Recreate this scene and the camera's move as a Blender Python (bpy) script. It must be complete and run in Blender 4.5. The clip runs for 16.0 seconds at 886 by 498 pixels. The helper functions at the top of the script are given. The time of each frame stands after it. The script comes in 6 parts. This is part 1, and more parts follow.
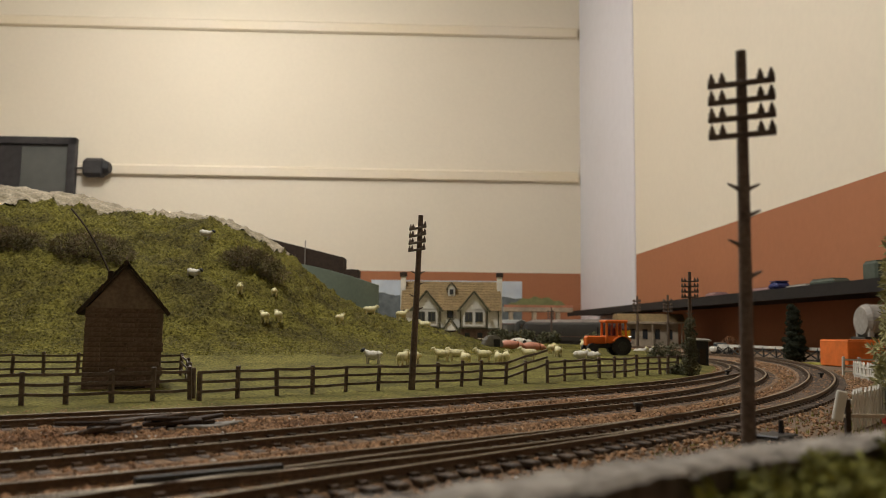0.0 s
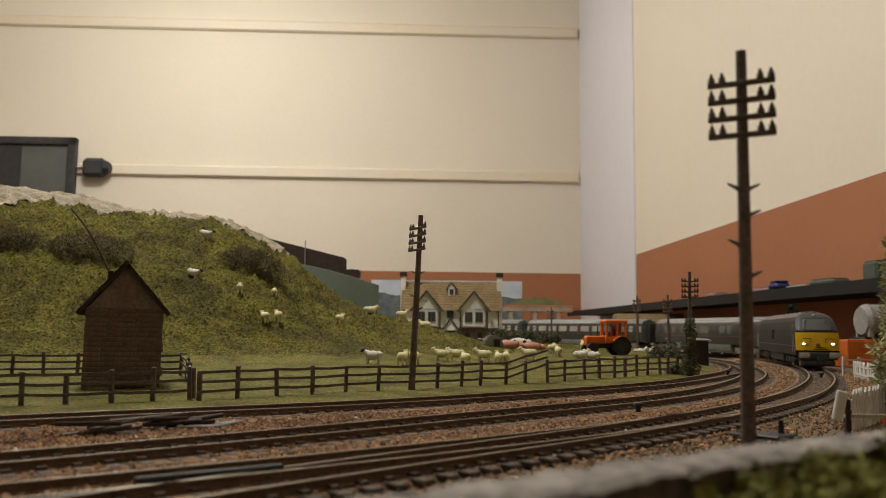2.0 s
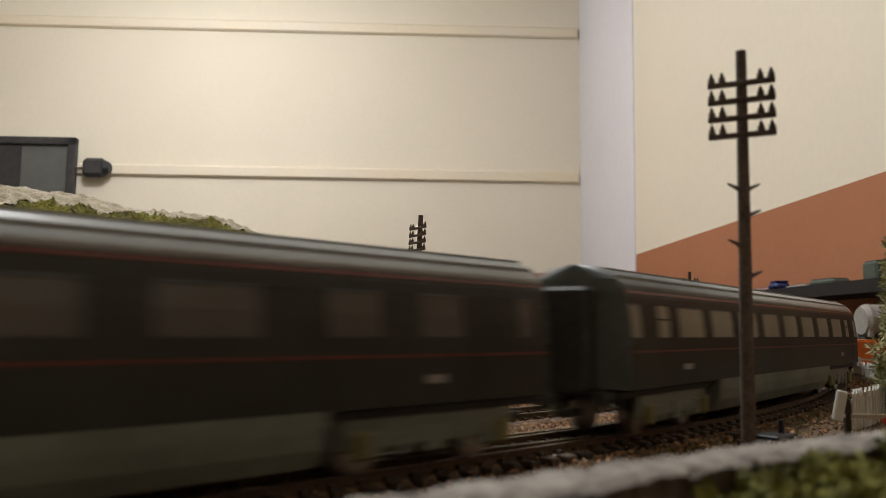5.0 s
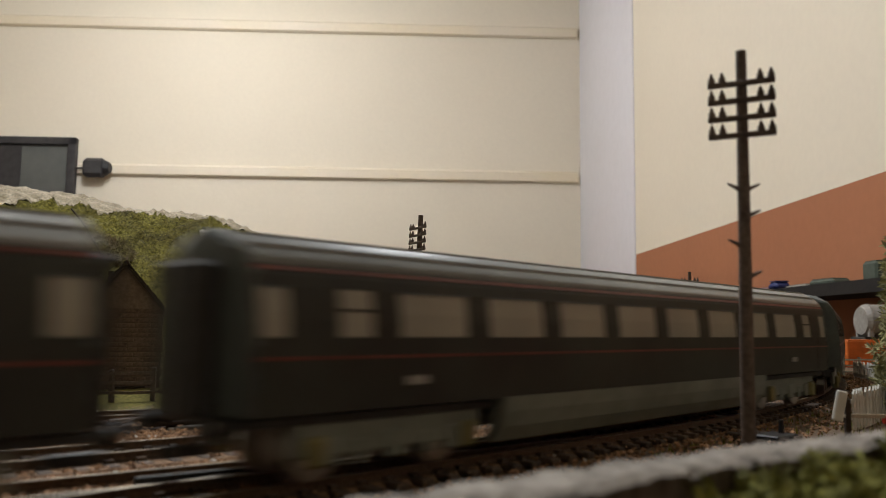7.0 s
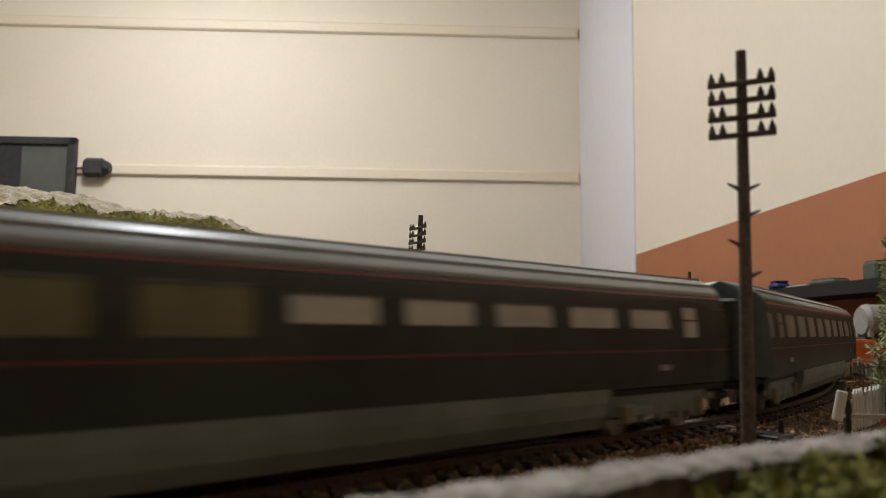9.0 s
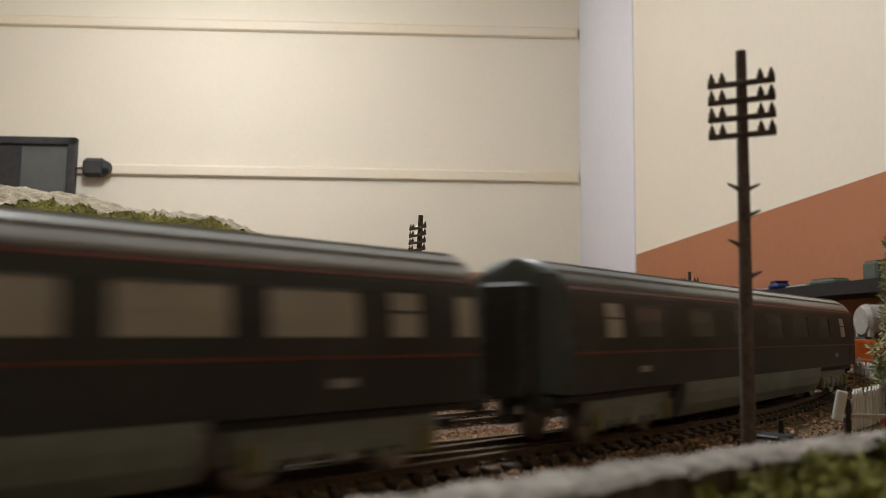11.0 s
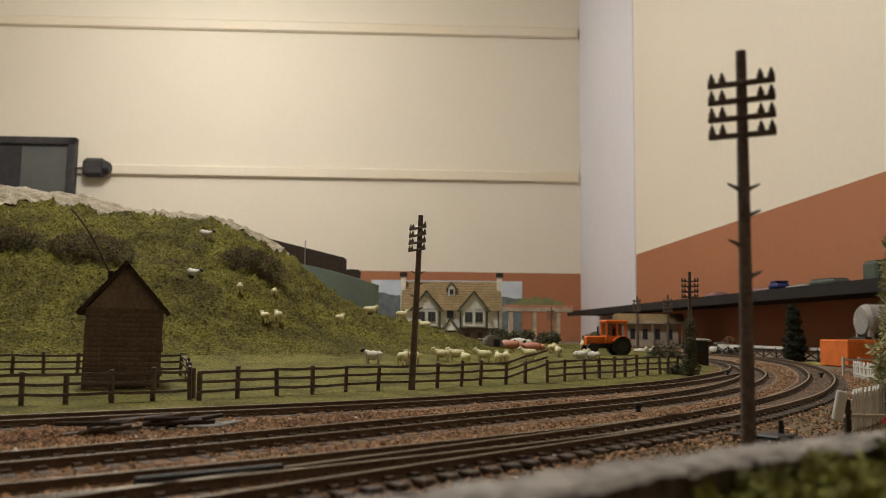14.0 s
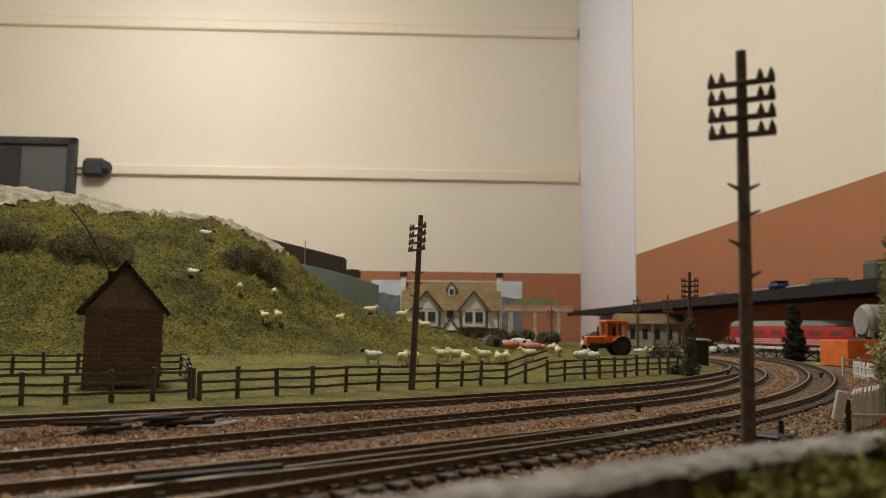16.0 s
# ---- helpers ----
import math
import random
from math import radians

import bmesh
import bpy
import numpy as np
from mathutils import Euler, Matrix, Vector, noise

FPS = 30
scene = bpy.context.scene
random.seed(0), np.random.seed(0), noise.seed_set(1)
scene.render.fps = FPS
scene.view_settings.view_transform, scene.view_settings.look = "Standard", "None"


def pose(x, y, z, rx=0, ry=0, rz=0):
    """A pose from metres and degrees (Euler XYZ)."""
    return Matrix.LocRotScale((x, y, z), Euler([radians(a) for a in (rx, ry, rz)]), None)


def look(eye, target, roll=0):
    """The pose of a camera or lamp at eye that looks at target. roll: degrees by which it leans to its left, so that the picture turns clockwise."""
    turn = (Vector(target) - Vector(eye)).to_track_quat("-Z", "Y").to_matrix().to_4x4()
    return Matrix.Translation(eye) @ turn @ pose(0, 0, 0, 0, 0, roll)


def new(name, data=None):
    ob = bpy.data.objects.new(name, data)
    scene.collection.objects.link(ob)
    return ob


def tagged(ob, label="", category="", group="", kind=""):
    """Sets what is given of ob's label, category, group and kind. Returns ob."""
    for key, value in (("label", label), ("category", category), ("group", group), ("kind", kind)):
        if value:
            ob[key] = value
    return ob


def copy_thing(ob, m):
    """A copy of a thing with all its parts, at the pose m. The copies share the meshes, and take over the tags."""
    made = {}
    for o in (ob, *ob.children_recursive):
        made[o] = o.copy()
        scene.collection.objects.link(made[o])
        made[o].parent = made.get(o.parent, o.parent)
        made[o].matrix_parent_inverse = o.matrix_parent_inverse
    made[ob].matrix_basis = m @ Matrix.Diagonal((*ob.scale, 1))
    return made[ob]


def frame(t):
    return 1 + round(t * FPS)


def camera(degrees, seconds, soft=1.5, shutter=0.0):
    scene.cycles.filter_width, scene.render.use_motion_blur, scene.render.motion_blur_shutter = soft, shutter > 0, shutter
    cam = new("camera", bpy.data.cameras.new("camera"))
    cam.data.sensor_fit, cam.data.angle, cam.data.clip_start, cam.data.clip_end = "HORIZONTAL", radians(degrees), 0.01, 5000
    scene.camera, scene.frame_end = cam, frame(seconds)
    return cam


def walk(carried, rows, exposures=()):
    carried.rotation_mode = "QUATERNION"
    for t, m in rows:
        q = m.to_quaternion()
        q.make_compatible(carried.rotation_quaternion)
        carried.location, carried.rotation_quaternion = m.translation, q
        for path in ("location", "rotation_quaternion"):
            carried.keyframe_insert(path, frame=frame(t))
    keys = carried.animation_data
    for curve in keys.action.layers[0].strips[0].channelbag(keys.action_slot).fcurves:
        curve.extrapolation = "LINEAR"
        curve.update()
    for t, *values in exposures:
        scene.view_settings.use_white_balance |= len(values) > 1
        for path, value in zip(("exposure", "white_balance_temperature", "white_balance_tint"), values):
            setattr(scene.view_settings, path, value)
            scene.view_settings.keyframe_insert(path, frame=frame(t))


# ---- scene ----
EYE = Vector((0.0, 0.0, 0.0345))
cam = camera(58.5, 16.0, soft=0.5, shutter=0.4)
cam.data.dof.use_dof = True
cam.data.dof.focus_distance = 0.46
cam.data.dof.aperture_fstop = 26.0
AIM = EYE + Vector((0.0, math.cos(radians(5.75)), math.sin(radians(5.75))))
walk(cam, [(0.0, look(EYE, AIM, 0.66)), (16.0, look(EYE, AIM, 0.66))],
     [(0.0, 0.0, 6500, 10), (3.4, 0.0, 6500, 10), (4.4, 0.1, 6050, 10), (12.2, 0.1, 5950, 10), (13.4, 0.0, 6400, 10), (16.0, 0.0, 6400, 10)])

# ---- light ----
world = bpy.data.worlds.new("world")
world.use_nodes = True
world.node_tree.nodes["Background"].inputs[0].default_value = (0.9, 0.85, 0.78, 1)
world.node_tree.nodes["Background"].inputs[1].default_value = 0.02
scene.world = world


def room_light(x, y, z, watts, size, colour, down=False):
    data = bpy.data.lights.new("overhead_light", "AREA" if down else "POINT")
    data.energy, data.color = watts, colour
    if down:
        data.shape, data.size = "DISK", size
    else:
        data.shadow_soft_size = size
    ob = new("overhead_light", data)
    ob.matrix_world = pose(x, y, z)
    return ob


WARM = (1.0, 0.975, 0.93)
room_light(-0.95, 2.20, 1.42, 38, 0.07, WARM)
# unseen second light, added overhead to brighten the layout
room_light(-0.36, 0.72, 1.50, 16, 0.22, WARM, down=True)

# ---- materials ----


def mat(name, colour, rough=0.7, metal=0.0, scale=400.0, vary=0.25, bump=0.3, second=None, mixscale=40.0, spec=0.4, island=0.0, emit=0.0, objrand=0.0):
    """A material with grain at scale, larger stains at mixscale towards the second colour, and relief."""
    m = bpy.data.materials.new(name)
    m.use_nodes = True
    nt = m.node_tree
    bsdf = nt.nodes["Principled BSDF"]
    link = nt.links.new
    tc = nt.nodes.new("ShaderNodeTexCoord")
    n1 = nt.nodes.new("ShaderNodeTexNoise")
    n1.inputs["Scale"].default_value, n1.inputs["Detail"].default_value = scale, 4
    n2 = nt.nodes.new("ShaderNodeTexNoise")
    n2.inputs["Scale"].default_value, n2.inputs["Detail"].default_value = mixscale, 5
    link(tc.outputs["Object"], n1.inputs["Vector"])
    link(tc.outputs["Object"], n2.inputs["Vector"])
    ramp = nt.nodes.new("ShaderNodeMapRange")
    ramp.inputs["From Min"].default_value, ramp.inputs["From Max"].default_value = 0.3, 0.7
    ramp.inputs["To Min"].default_value, ramp.inputs["To Max"].default_value = 1 - vary, 1 + vary
    link(n1.outputs["Fac"], ramp.inputs["Value"])
    mix = nt.nodes.new("ShaderNodeMix")
    mix.data_type = "RGBA"
    mix.inputs[6].default_value = (*colour, 1)
    mix.inputs[7].default_value = (*(second or [c * 0.75 for c in colour]), 1)
    r2 = nt.nodes.new("ShaderNodeMapRange")
    r2.inputs["From Min"].default_value, r2.inputs["From Max"].default_value = 0.4, 0.65
    link(n2.outputs["Fac"], r2.inputs["Value"])
    link(r2.outputs["Result"], mix.inputs[0])
    mul = nt.nodes.new("ShaderNodeMix")
    mul.data_type, mul.blend_type = "RGBA", "MULTIPLY"
    mul.inputs[0].default_value = 1.0
    link(mix.outputs[2], mul.inputs[6])
    value = ramp.outputs["Result"]
    if island or objrand:
        if island:
            gi = nt.nodes.new("ShaderNodeNewGeometry").outputs["Random Per Island"]
        else:
            gi = nt.nodes.new("ShaderNodeObjectInfo").outputs["Random"]
        r3 = nt.nodes.new("ShaderNodeMapRange")
        amt = island or objrand
        r3.inputs["To Min"].default_value, r3.inputs["To Max"].default_value = 1 - amt, 1 + amt
        link(gi, r3.inputs["Value"])
        mm = nt.nodes.new("ShaderNodeMath")
        mm.operation = "MULTIPLY"
        link(value, mm.inputs[0])
        link(r3.outputs["Result"], mm.inputs[1])
        value = mm.outputs[0]
    link(value, mul.inputs[7])
    link(mul.outputs[2], bsdf.inputs["Base Color"])
    bsdf.inputs["Roughness"].default_value = rough
    bsdf.inputs["Metallic"].default_value = metal
    bsdf.inputs["Specular IOR Level"].default_value = spec
    if bump:
        b = nt.nodes.new("ShaderNodeBump")
        b.inputs["Strength"].default_value = bump
        b.inputs["Distance"].default_value = 0.5 / scale
        link(n1.outputs["Fac"], b.inputs["Height"])
        link(b.outputs["Normal"], bsdf.inputs["Normal"])
    if emit:
        bsdf.inputs["Emission Color"].default_value = (*colour, 1)
        bsdf.inputs["Emission Strength"].default_value = emit
    return m


def glass(name, tint, rough=0.03, alpha=0.25):
    """Thin model glazing: mostly see-through with a gloss."""
    m = bpy.data.materials.new(name)
    m.use_nodes = True
    nt = m.node_tree
    nt.nodes.remove(nt.nodes["Principled BSDF"])
    tr = nt.nodes.new("ShaderNodeBsdfTransparent")
    tr.inputs[0].default_value = (*tint, 1)
    gl = nt.nodes.new("ShaderNodeBsdfGlossy")
    gl.inputs["Roughness"].default_value = rough
    mx = nt.nodes.new("ShaderNodeMixShader")
    mx.inputs[0].default_value = alpha
    nt.links.new(tr.outputs[0], mx.inputs[1])
    nt.links.new(gl.outputs[0], mx.inputs[2])
    nt.links.new(mx.outputs[0], nt.nodes["Material Output"].inputs[0])
    return m


M = {}
M["cream"] = mat("cream_wall_paint", (0.78, 0.71, 0.58), 0.75, scale=60, vary=0.015, bump=0.06, second=(0.76, 0.69, 0.56), mixscale=1.5)
M["orange_wall"] = mat("orange_wall_paint", (0.41, 0.165, 0.075), 0.75, scale=60, vary=0.03, bump=0.06, second=(0.385, 0.152, 0.07), mixscale=2)
M["white_door"] = mat("white_gloss_paint", (0.74, 0.73, 0.78), 0.5, scale=30, vary=0.02, bump=0.03, mixscale=2, second=(0.72, 0.71, 0.75))
M["trim"] = mat("cream_gloss_trim", (0.78, 0.70, 0.57), 0.45, scale=60, vary=0.02, bump=0.03, mixscale=2, second=(0.78, 0.68, 0.5))
M["carpet"] = mat("brown_floor", (0.16, 0.11, 0.08), 0.9, scale=200, vary=0.3)
M["ceiling"] = mat("white_ceiling_paint", (0.80, 0.77, 0.70), 0.8, scale=40, vary=0.02, bump=0.05, mixscale=2, second=(0.78, 0.75, 0.68))
M["board"] = mat("brown_scenic_base", (0.135, 0.095, 0.062), 0.95, scale=900, vary=0.45, bump=0.8, second=(0.20, 0.135, 0.085), mixscale=60)
M["shelf"] = mat("dark_shelf_board", (0.0075, 0.0055, 0.0045), 0.8, scale=100, vary=0.2, bump=0.1, second=(0.011, 0.008, 0.0065), mixscale=10)
M["wood_dark"] = mat("dark_brown_stain", (0.045, 0.028, 0.018), 0.8, scale=700, vary=0.3, second=(0.03, 0.02, 0.014), mixscale=120)
M["timber"] = mat("brown_plastic_timber", (0.140, 0.102, 0.080), 0.62, scale=900, vary=0.3, bump=0.4, second=(0.092, 0.068, 0.055), mixscale=200)
# strong grain: flock tones plus shade between clumps, put into the colour
M["grass"] = mat("green_flock_grass", (0.128, 0.114, 0.024), 0.95, scale=380, vary=0.8, bump=1.0, second=(0.068, 0.058, 0.019), mixscale=26, spec=0.1)
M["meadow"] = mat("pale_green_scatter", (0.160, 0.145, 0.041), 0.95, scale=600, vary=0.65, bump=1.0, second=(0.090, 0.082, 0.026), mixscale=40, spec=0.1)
M["fibre"] = mat("green_flock_fibre", (0.185, 0.165, 0.030), 0.9, scale=300, vary=0.3, bump=0, second=(0.11, 0.110, 0.018), mixscale=40, island=0.6, spec=0.1)
M["fibre_pale"] = mat("yellow_flock_fibre", (0.26, 0.235, 0.070), 0.9, scale=300, vary=0.3, bump=0, second=(0.20, 0.19, 0.04), mixscale=40, island=0.4, spec=0.1)
M["plaster"] = mat("bare_white_plaster", (0.37, 0.315, 0.23), 0.95, scale=420, vary=0.35, bump=1.0, second=(0.22, 0.185, 0.115), mixscale=60)
M["rail"] = mat("rusty_rail", (0.135, 0.088, 0.054), 0.5, 0.2, scale=900, vary=0.3, bump=0.2, second=(0.12, 0.08, 0.05), mixscale=150)
M["rail_top"] = mat("worn_rail_top", (0.29, 0.23, 0.15), 0.45, 0.4, scale=600, vary=0.25, bump=0.1, mixscale=60)
M["sleeper"] = mat("dark_sleeper", (0.072, 0.052, 0.038), 0.75, scale=900, vary=0.35, bump=0.5, second=(0.125, 0.084, 0.055), mixscale=70, objrand=0.25)
M["ballast"] = mat("red_brown_ballast", (0.34, 0.205, 0.110), 0.9, scale=700, vary=0.3, bump=0.3, second=(0.25, 0.140, 0.075), mixscale=35, island=0.5)
M["bed"] = mat("ballast_bed", (0.25, 0.150, 0.085), 0.95, scale=700, vary=0.6, bump=1.0, second=(0.16, 0.105, 0.062), mixscale=50)
M["sheep"] = mat("cream_painted_wool", (0.76, 0.70, 0.40), 0.7, scale=900, vary=0.15, bump=0.9, second=(0.60, 0.56, 0.36), mixscale=200)
M["sheep_white"] = mat("white_painted_wool", (0.70, 0.68, 0.60), 0.7, scale=900, vary=0.15, bump=0.9, second=(0.60, 0.57, 0.48), mixscale=200)
M["black"] = mat("black_plastic", (0.018, 0.018, 0.02), 0.5, scale=500, vary=0.2, bump=0.1)
M["charcoal"] = mat("charcoal_plastic", (0.045, 0.043, 0.045), 0.5, scale=300, vary=0.1, bump=0.1)
M["screen"] = mat("grey_screen", (0.12, 0.125, 0.12), 0.25, scale=20, vary=0.05, bump=0, second=(0.10, 0.105, 0.10), mixscale=2)
M["brick"] = mat("brown_brick", (0.165, 0.112, 0.085), 0.85, scale=900, vary=0.3, bump=0.6, second=(0.115, 0.078, 0.060), mixscale=150, objrand=0.18)
M["gable_board"] = mat("brown_gable_board", (0.205, 0.150, 0.115), 0.85, scale=600, vary=0.2, bump=0.3, second=(0.16, 0.118, 0.09), mixscale=90)
M["mortar"] = mat("dark_mortar", (0.155, 0.115, 0.088), 0.9, scale=900, vary=0.3)
M["loco"] = mat("claret_loco_paint", (0.034, 0.031, 0.025), 0.62, scale=200, vary=0.10, bump=0.03, second=(0.028, 0.025, 0.020), mixscale=30, spec=0.18)
M["loco_roof"] = mat("grey_brown_loco_roof", (0.19, 0.155, 0.132), 0.6, scale=300, vary=0.15, bump=0.1, second=(0.13, 0.106, 0.092), mixscale=40, spec=0.3)
M["yellow"] = mat("warning_yellow", (0.80, 0.52, 0.015), 0.4, scale=200, vary=0.04, bump=0.03, second=(0.75, 0.48, 0.015), mixscale=60)
M["gold"] = mat("gold_line", (0.20, 0.085, 0.04), 0.45, scale=200, vary=0.1, bump=0)
M["red_line"] = mat("red_coach_line", (0.18, 0.05, 0.036), 0.4, scale=200, vary=0.1, bump=0)
M["coach"] = mat("dark_coach_paint", (0.042, 0.044, 0.034), 0.5, scale=200, vary=0.08, bump=0.03, second=(0.029, 0.028, 0.022), mixscale=30, spec=0.35)
M["coach_roof"] = mat("grey_coach_roof", (0.34, 0.352, 0.34), 0.38, scale=250, vary=0.08, bump=0.06, second=(0.29, 0.30, 0.29), mixscale=40)
M["skirt"] = mat("grey_green_skirt", (0.215, 0.230, 0.190), 0.5, scale=300, vary=0.1, bump=0.06)
M["skirt_dark"] = mat("dark_grey_green_end", (0.12, 0.135, 0.125), 0.55, scale=300, vary=0.1, bump=0.06)
M["dvt"] = mat("silver_grey_paint", (0.50, 0.46, 0.40), 0.38, scale=200, vary=0.05, bump=0.03, second=(0.46, 0.42, 0.37), mixscale=30)
M["under"] = mat("black_underframe", (0.046, 0.044, 0.040), 0.6, scale=500, vary=0.25, bump=0.3)
M["steel"] = mat("bright_wheel_steel", (0.45, 0.43, 0.40), 0.3, 0.9, scale=300, vary=0.15, bump=0.05)
M["buffer"] = mat("pale_grey_buffer", (0.38, 0.355, 0.32), 0.5, scale=300, vary=0.1, bump=0.05)
M["headlight"] = mat("lit_headlight", (0.80, 0.86, 1.0), 0.3, scale=100, vary=0.0, bump=0, second=(0.80, 0.86, 1.0), emit=5)
M["glass"] = glass("clear_glazing", (0.80, 0.82, 0.80), alpha=0.12)
# opaque coach panes; what shows in the glass is put into their colour
M["pale_pane"] = mat("pale_opaque_glazing", (0.41, 0.38, 0.31), 0.35, scale=120, vary=0.08, bump=0, second=(0.34, 0.315, 0.26), mixscale=60)
M["white_pane"] = mat("white_opaque_glazing", (0.55, 0.52, 0.45), 0.35, scale=120, vary=0.06, bump=0)
M["dim_pane"] = mat("dim_grey_glazing", (0.135, 0.132, 0.118), 0.25, scale=120, vary=0.08, bump=0, second=(0.105, 0.103, 0.092), mixscale=60)
M["axle_box"] = mat("dull_yellow_axle_box", (0.22, 0.19, 0.075), 0.6, scale=300, vary=0.2, bump=0.1)
M["pale_panel"] = mat("pale_grey_panel", (0.34, 0.315, 0.275), 0.4, scale=200, vary=0.06, bump=0.03)
M["glass_dark"] = mat("dark_glazing", (0.05, 0.055, 0.06), 0.08, scale=50, vary=0.05, bump=0, spec=0.6)
M["windscreen"] = mat("grey_windscreen", (0.10, 0.10, 0.10), 0.5, scale=50, vary=0.05, bump=0, spec=0.3)
M["blind"] = mat("yellow_green_blind", (0.17, 0.155, 0.075), 0.6, scale=200, vary=0.1, bump=0)
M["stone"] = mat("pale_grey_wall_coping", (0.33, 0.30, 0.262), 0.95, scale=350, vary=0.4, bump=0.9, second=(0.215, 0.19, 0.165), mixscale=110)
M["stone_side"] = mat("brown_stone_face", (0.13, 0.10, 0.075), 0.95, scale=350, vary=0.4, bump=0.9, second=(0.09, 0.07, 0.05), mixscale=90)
M["moss"] = mat("green_foam_foliage", (0.24, 0.235, 0.052), 0.95, scale=600, vary=0.4, bump=0.5, second=(0.12, 0.115, 0.03), mixscale=90, island=0.4)
M["ivy"] = mat("grey_green_leaf", (0.115, 0.115, 0.062), 0.85, scale=400, vary=0.3, bump=0, second=(0.075, 0.075, 0.042), mixscale=90, island=0.45)
M["tree_leaf"] = mat("pale_straw_leaf", (0.44, 0.42, 0.22), 0.85, scale=400, vary=0.3, bump=0, second=(0.28, 0.28, 0.13), mixscale=90, island=0.45)
M["conifer"] = mat("dark_green_needle", (0.028, 0.035, 0.018), 0.9, scale=400, vary=0.3, bump=0, island=0.45)
M["heather"] = mat("brown_purple_twigs", (0.175, 0.130, 0.078), 0.9, scale=400, vary=0.3, bump=0, second=(0.105, 0.090, 0.042), mixscale=60, island=0.45)
M["white"] = mat("white_plastic", (0.72, 0.70, 0.63), 0.55, scale=300, vary=0.08, bump=0.1)
M["tractor"] = mat("orange_tractor_paint", (0.75, 0.16, 0.02), 0.4, scale=200, vary=0.06, bump=0.05)
M["orange_box"] = mat("bright_orange_card", (0.80, 0.19, 0.03), 0.6, scale=200, vary=0.06, bump=0.1)
M["render_white"] = mat("white_render", (0.82, 0.81, 0.73), 0.8, scale=400, vary=0.08, bump=0.2)
M["roof_ochre"] = mat("ochre_tile_roof", (0.25, 0.175, 0.08), 0.85, scale=300, vary=0.25, bump=0.5, second=(0.20, 0.14, 0.065), mixscale=50)
M["beam"] = mat("green_grey_timber", (0.085, 0.085, 0.05), 0.7, scale=400, vary=0.2)
M["teal"] = mat("teal_board_paint", (0.17, 0.22, 0.185), 0.8, scale=200, vary=0.06, bump=0.1, second=(0.14, 0.185, 0.16), mixscale=15)
M["sky_print"] = mat("printed_sky", (0.62, 0.70, 0.78), 0.7, scale=30, vary=0.08, bump=0, second=(0.50, 0.60, 0.72), mixscale=12)
M["hill_print"] = mat("printed_far_hills", (0.16, 0.19, 0.20), 0.7, scale=60, vary=0.2, bump=0)
M["green_board"] = mat("green_painted_hill", (0.22, 0.25, 0.11), 0.8, scale=100, vary=0.15, bump=0.1)
M["stone_cream"] = mat("cream_stone", (0.52, 0.44, 0.33), 0.85, scale=300, vary=0.15, bump=0.3)
M["grey_card"] = mat("weathered_grey", (0.25, 0.235, 0.21), 0.8, scale=300, vary=0.2, bump=0.2)
M["tank"] = mat("pale_grey_tank", (0.36, 0.34, 0.31), 0.5, scale=200, vary=0.12, bump=0.1, second=(0.27, 0.25, 0.22), mixscale=40)
M["red_train"] = mat("red_train_paint", (0.46, 0.034, 0.026), 0.4, scale=200, vary=0.06, bump=0.03)
M["pink"] = mat("pink_painted", (0.60, 0.26, 0.17), 0.6, scale=300, vary=0.15, bump=0.2)
M["blue"] = mat("dark_blue_plastic", (0.02, 0.03, 0.13), 0.5, scale=200, vary=0.1, bump=0.05)
M["green_box"] = mat("dull_green_box", (0.07, 0.09, 0.07), 0.6, scale=200, vary=0.1, bump=0.05)
M["mauve"] = mat("mauve_cloth", (0.28, 0.17, 0.17), 0.9, scale=300, vary=0.2, bump=0.4)
M["brown_bush"] = mat("russet_foam", (0.22, 0.10, 0.045), 0.95, scale=500, vary=0.3, bump=0.5, island=0.4)
M["shade"] = mat("lit_lamp_glass", (1.0, 0.86, 0.66), 0.5, scale=50, vary=0, bump=0, emit=3)
M["signal_red"] = mat("signal_red", (0.55, 0.05, 0.03), 0.5, scale=300, vary=0.1, bump=0.05)

# ---- mesh helpers ----


def part(name, bm, material, parent=None, label="", smooth=False, m=None):
    me = bpy.data.meshes.new(name)
    bmesh.ops.recalc_face_normals(bm, faces=bm.faces)
    bm.to_mesh(me)
    bm.free()
    if smooth:
        for p in me.polygons:
            p.use_smooth = True
    for k in (material if isinstance(material, (list, tuple)) else [material]):
        me.materials.append(M[k])
    ob = new(name, me)
    if parent:
        ob.parent = parent
    if m is not None:
        ob.matrix_basis = m
    if label:
        ob["label"] = label
    return ob


def thing(name, m, label, category, group="", kind=""):
    ob = new(name)
    ob.empty_display_size = 0.01
    ob.matrix_basis = m
    return tagged(ob, label, category, group, kind)


def box(bm, c, s, rot=None, bevel=0.0, idx=0):
    m = Matrix.Translation(c) @ (rot.to_matrix().to_4x4() if rot else Matrix()) @ Matrix.Diagonal((*s, 1))
    g = bmesh.ops.create_cube(bm, size=1.0, matrix=m)
    fs = {f for v in g["verts"] for f in v.link_faces}
    for f in fs:
        f.material_index = idx
    if bevel:
        es = {e for v in g["verts"] for e in v.link_edges}
        bmesh.ops.bevel(bm, geom=list(es), offset=bevel, segments=1, affect="EDGES")
    return g["verts"]


